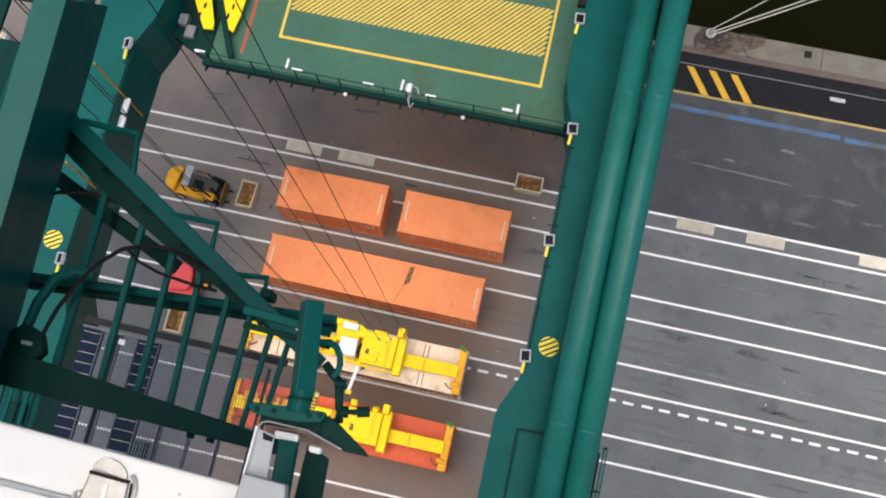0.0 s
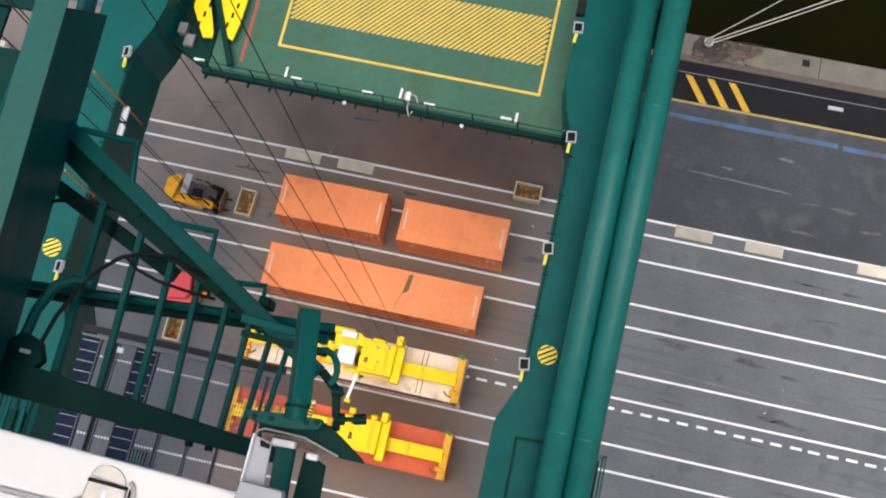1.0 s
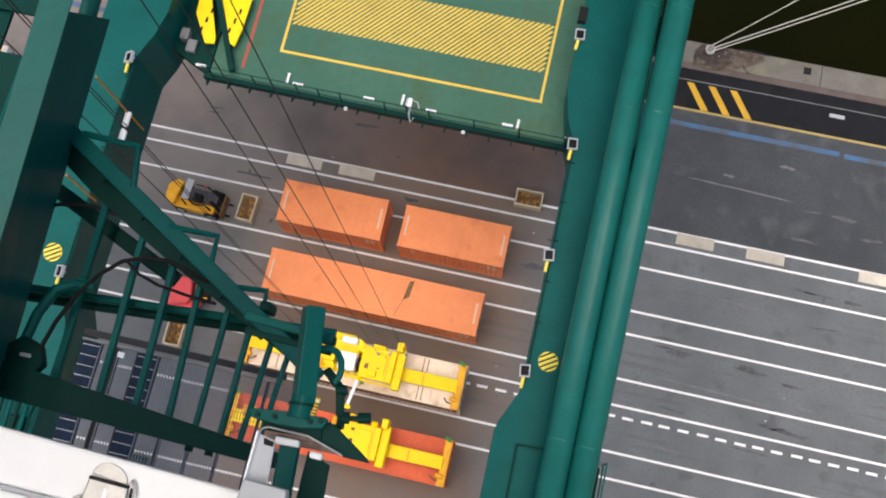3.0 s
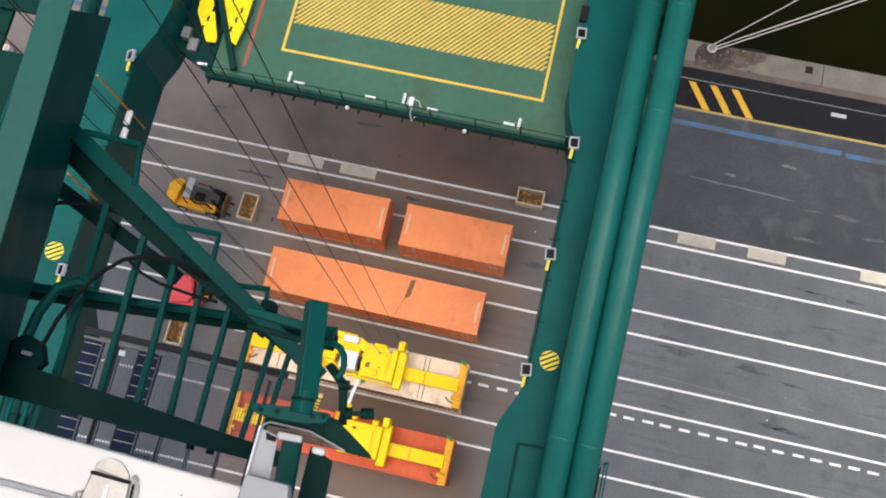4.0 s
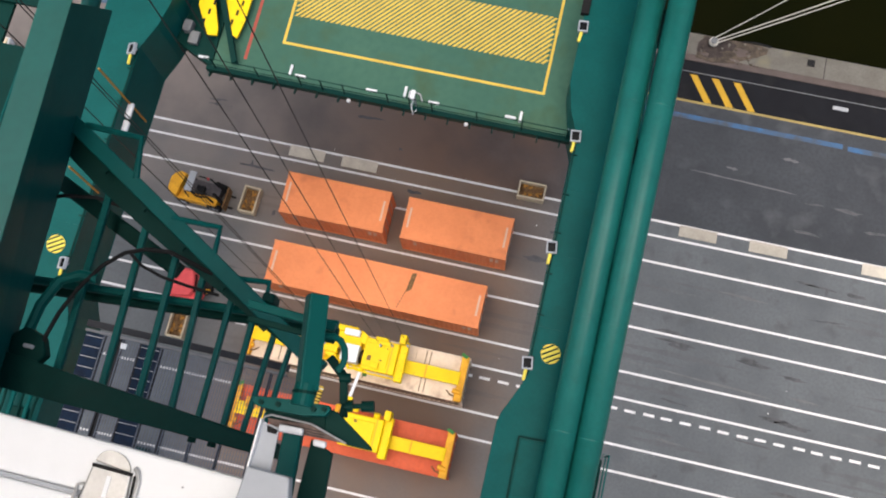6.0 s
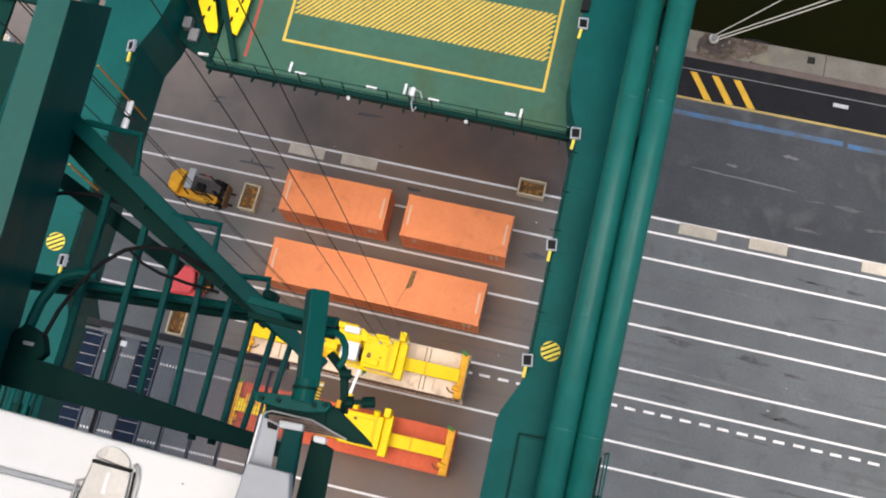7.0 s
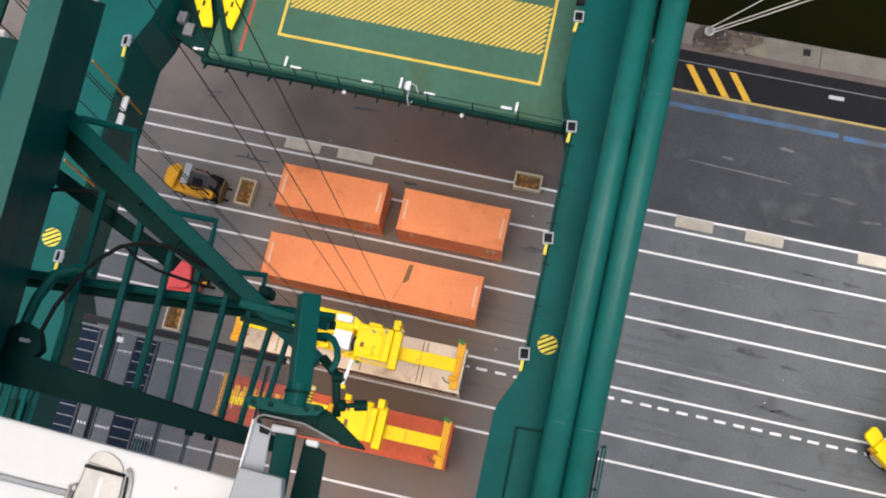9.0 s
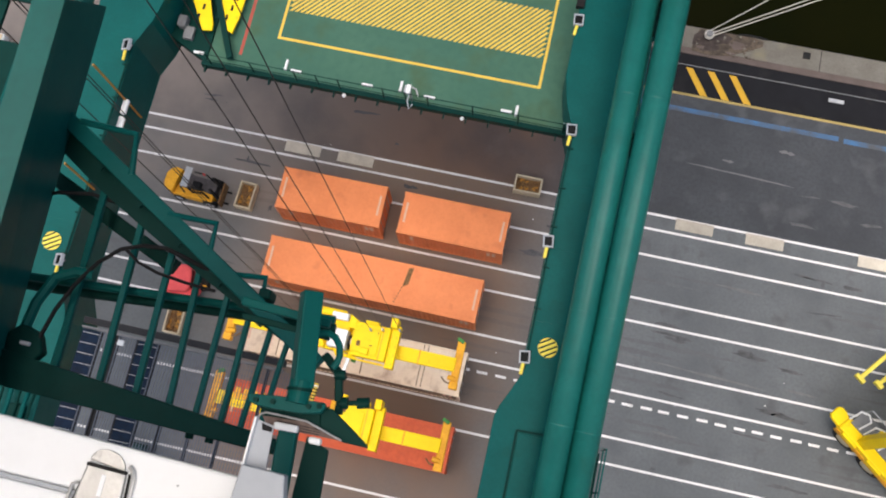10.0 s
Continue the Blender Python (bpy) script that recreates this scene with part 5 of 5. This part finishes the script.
def build_post():
    """The railing post with its foot plate, close below the eye."""
    p = thing("railing_post", "dark green square railing post with a flange plate", "post")
    z = 52.5
    up = Vector((0.45, 0, 0.9))
    part("tube", bar((-0.678, 0.48, z), (-0.634, 0.17, z), 0.066, 0.062, 0.006, up=up), TEAL, p, "square green tube")
    part("socket", rod((-0.638, 0.192, z), (-0.636, 0.120, z), 0.038, 20), TEAL, p, "round socket")
    part("socket_ring", rod((-0.638, 0.168, z), (-0.637, 0.158, z), 0.042, 20), TEAL_DARK_SHADE, p)
    part("flange", prism([(-0.8, 0.118), (-0.79, 0.093), (-0.766, 0.087), (-0.704, 0.087), (-0.623, 0.091), (-0.553, 0.105), (-0.542, 0.128), (-0.549, 0.141), (-0.612, 0.136), (-0.673, 0.133)], z - 0.03, z + 0.005, 0.006), TEAL, p, "green flange plate")
    for x, y in ((-0.765, 0.103), (-0.71, 0.108), (-0.595, 0.118), (-0.562, 0.126)):
        part("bolt", rod((x, y, z), (x, y, z + 0.016), 0.009, 6), TEAL_DARK_SHADE, p)
    part("side_plate", prism([(-0.567, 0.112), (-0.556, 0.06), (-0.476, 0.034), (-0.39, 0.034), (-0.398, 0.046), (-0.543, 0.138)], z - 0.09, z - 0.065, 0.004), TEAL_DARK_SHADE, p, "dark green side plate")
    # Dark sheet that fills the gap between flange and board.
    part("under_plate", prism([(-0.772, 0.1), (-0.753, 0.062), (-0.637, 0.058), (-0.5, 0.04), (-0.486, 0.05), (-0.492, 0.106), (-0.551, 0.133)], z - 0.088, z - 0.072, 0.003), TEAL_DARK_SHADE, p, "dark filler sheet under the flange")
    part("board", prism([(-0.746, 0.061), (-0.72, 0.025), (-0.628, 0.033), (-0.553, 0.036), (-0.474, 0.037), (-0.6, 0.072)], z - 0.06, z - 0.05, 0.003), WOOD, p, "worn brown board")
    for k in range(3):
        o = 0.008 * k
        part("board_groove", bar((-0.70 + o, 0.054 - o, z - 0.049), (-0.55, 0.056 - o, z - 0.049), 0.002, 0.002), BLACK, p)
    part("rim", tube_path([(-0.76, 0.045, z - 0.04), (-0.75, 0.064, z - 0.04), (-0.732, 0.073, z - 0.04), (-0.598, 0.073, z - 0.04), (-0.475, 0.038, z - 0.04)], 0.0032), GREY, p, "pale steel rim")
    part("lower_tube", bar((-0.660, 0.045, z - 0.1), (-0.625, -0.43, z - 0.1), 0.062, 0.05, 0.006), TEAL, p, "green tube")
    part("collar", prism([(-0.694, 0.05), (-0.692, 0.026), (-0.614, 0.03), (-0.616, 0.053)], z - 0.04, z - 0.005, 0.006), WHITE, p, "white plastic collar")
    part("collar", prism([(-0.576, 0.029), (-0.574, 0.008), (-0.532, 0.007), (-0.533, 0.03)], z - 0.04, z - 0.005, 0.008), WHITE, p, "white plastic collar")
    part("rear_plate", prism([(-0.61, 0.03), (-0.53, 0.0), (-0.50, -0.43), (-0.61, -0.43)], z - 0.2, z - 0.17, 0.004), TEAL_DARK_SHADE, p)
    stick = part("marker", rod((-0.590, 0.195, z), (-0.594, 0.138, z), 0.0085, 10), DECK_YELLOW, p, "yellow and dark marker stick")
    for k in range(5):
        f = 0.12 + 0.18 * k
        q = Vector((-0.590, 0.195, z)).lerp(Vector((-0.594, 0.138, z)), f)
        part("band", rod(q, q + Vector((-0.0003, -0.004, 0)), 0.0092, 10), WHITE if k == 0 else BLACK, stick)
    part("marker", rod((-0.5215, 0.152, z), (-0.522, 0.127, z), 0.008, 10), AMBER, p, "orange marker stick")
    part("hook", tube_path([(-0.64, 0.365, z - 0.1), (-0.608, 0.372, z - 0.1), (-0.583, 0.362, z - 0.1), (-0.564, 0.338, z - 0.1), (-0.556, 0.308, z - 0.1), (-0.558, 0.285, z - 0.1), (-0.57, 0.262, z - 0.1)], 0.012), TEAL, p, "bent green hook")
    part("arm", bar((-0.615, 0.305, z - 0.15), (-0.53, 0.235, z - 0.15), 0.03, 0.03, 0.005), TEAL_DARK_SHADE, p)
    part("arm", bar((-0.55, 0.25, z - 0.14), (-0.518, 0.12, z - 0.14), 0.026, 0.03, 0.005), TEAL_DARK_SHADE, p)
    part("arm", bar((-0.53, 0.155, z - 0.13), (-0.44, 0.175, z - 0.13), 0.016, 0.02, 0.004), TEAL_DARK_SHADE, p)
    part("arm", bar((-0.63, 0.415, z - 0.2), (-0.95, 0.43, z - 0.2), 0.03, 0.03, 0.005), TEAL, p)
    part("arm", bar((-0.63, 0.375, z - 0.25), (-0.95, 0.385, z - 0.25), 0.022, 0.02, 0.004), TEAL_DARK_SHADE, p)
    for a, b2, r in (((-0.56, 0.245), (-0.525, 0.25), 0.016), ((-0.515, 0.158), (-0.495, 0.162), 0.02), ((-0.465, 0.168), (-0.425, 0.178), 0.018)):
        part("clamp", rod((*a, z - 0.12), (*b2, z - 0.12), r, 12), TEAL_DARK_SHADE, p, "dark cable clamp")
    # Post scaled towards the eye and shifted to fit the camera's view.
    scale_about_eye(p.children_recursive, 0.563, EYE, (0.007, 0.0145, 0))
    b = thing("grey_bracket", "pale grey bent sheet-metal bracket beside the post", "bracket")
    zb = 52.7
    part("flat", prism([(-0.701, 0.042), (-0.704, -0.10), (-0.637, -0.10), (-0.646, 0.032)], zb - 0.006, zb, 0.002), PANEL_GREY, b, "flat grey web")
    part("fold", bar((-0.701, 0.048, zb + 0.008), (-0.703, -0.10, zb + 0.008), 0.007, 0.03, 0.002), WHITE, b)
    part("hollow", prism([(-0.683, 0.034), (-0.678, 0.014), (-0.649, 0.012), (-0.648, 0.026)], zb - 0.02, zb + 0.002), BLACK, b, "dark slot")
    part("foot", prism([(-0.70, -0.094), (-0.72, -0.41), (-0.50, -0.41), (-0.569, -0.097)], zb - 0.01, zb + 0.05, 0.006), PANEL_GREY, b, "pale grey foot")
    # The bracket is fitted to the same view as the post.
    scale_about_eye(b.children_recursive, 0.563, EYE, (0.007, 0.0145, 0))


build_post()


def build_housing():
    """The white housing with its over-centre latch, nearest to the eye."""
    h = thing("white_housing", "glossy white lamp housing with a steel over-centre latch", "housing", at=(0.015, 0.016, 0))
    z = 53.9
    part("shell", prism([(-1.3, -0.40), (-0.40, -0.40), (-0.40, -0.115), (-1.3, -0.10)], z - 0.3, z - 0.012, 0.01), WHITE, h, "white shell")
    part("lid", prism([(-1.3, -0.158), (-0.41, -0.166), (-0.41, -0.08), (-1.3, -0.056)], z - 0.014, z, 0.006), WHITE, h, "white lid")
    part("lower_lid", prism([(-1.3, -0.40), (-0.41, -0.40), (-0.41, -0.176), (-1.3, -0.168)], z - 0.014, z - 0.002, 0.005), WHITE, h, "white lid")
    part("seal", bar((-1.3, -0.163, z - 0.006), (-0.41, -0.171, z - 0.006), 0.006, 0.01), PANEL_GREY, h, "grey rubber seal")
    la = part("latch", prism([(-0.705, -0.21), (-0.615, -0.21), (-0.622, -0.116), (-0.694, -0.114)], z, z + 0.012, 0.004), LATCH, h, "brushed steel latch")
    part("tab", prism([(-0.660 + 0.033 * math.cos(k), -0.112 + 0.026 * math.sin(k) - 0.004 * math.cos(k)) for k in np.linspace(0.0, math.pi, 22)], z, z + 0.006, 0.002), LATCH, la, "rounded grey tab")
    part("groove", box(-0.662, -0.165, z + 0.012, -0.654, -0.128, z + 0.0135), WHITE, la)
    # Black strips paint the shadow in the gaps round the latch.
    part("gap", bar((-0.694, -0.1155, z + 0.007), (-0.622, -0.1175, z + 0.007), 0.006, 0.01), BLACK, la)
    part("wire", tube_path([(-0.62, -0.105, z + 0.006), (-0.613, -0.111, z + 0.006), (-0.608, -0.125, z + 0.006), (-0.604, -0.21, z + 0.006)], 0.0042), LATCH, la, "bent latch wire")
    part("gap", bar((-0.6175, -0.118, z + 0.001), (-0.611, -0.21, z + 0.001), 0.004, 0.004), BLACK, la)
    part("gap", bar((-0.6985, -0.15, z + 0.001), (-0.7085, -0.21, z + 0.001), 0.005, 0.004), BLACK, la)
    part("wire", tube_path([(-0.70, -0.15, z + 0.006), (-0.711, -0.154, z + 0.006), (-0.714, -0.21, z + 0.006)], 0.003), LATCH, la)
    part("screw", rod((-0.53, -0.118, z - 0.001), (-0.53, -0.118, z + 0.002), 0.002, 10), GREY, h)


build_housing()


def motions():
    # the hoist: both spreaders let go of their containers and rise
    rise = ((0, 0.0), (5.5, 0.0), (6.9, 0.0), (7.5, 0.3), (8.0, 0.6), (8.5, 1.1), (9.0, 1.85), (9.5, 2.65), (10.0, 3.5))
    for spread, (x, y) in ((s1, SPREAD_1), (s2, SPREAD_2)):
        walk(spread, [(t, pose(x, y, 2.6 + h)) for t, h in rise])
    for w, (x, y, z) in zip(ropes, ROPES):
        walk(w, [(t, pose(x, y, z + h)) for t, h in rise])
    # the straddle carrier turns in
    drive = ((0, 43.5, -2.2, 146), (5.0, 33.8, 2.0, 144), (7.5, 28.75, 4.15, 142.5), (8.7, 25.6, 5.45, 141.5), (9.0, 24.98, 5.72, 141), (9.5, 24.0, 6.15, 141), (10.0, 23.05, 6.55, 141))
    walk(carrier, [(t, pose(x, y, 0, 0, 0, a)) for t, x, y, a in drive])


motions()
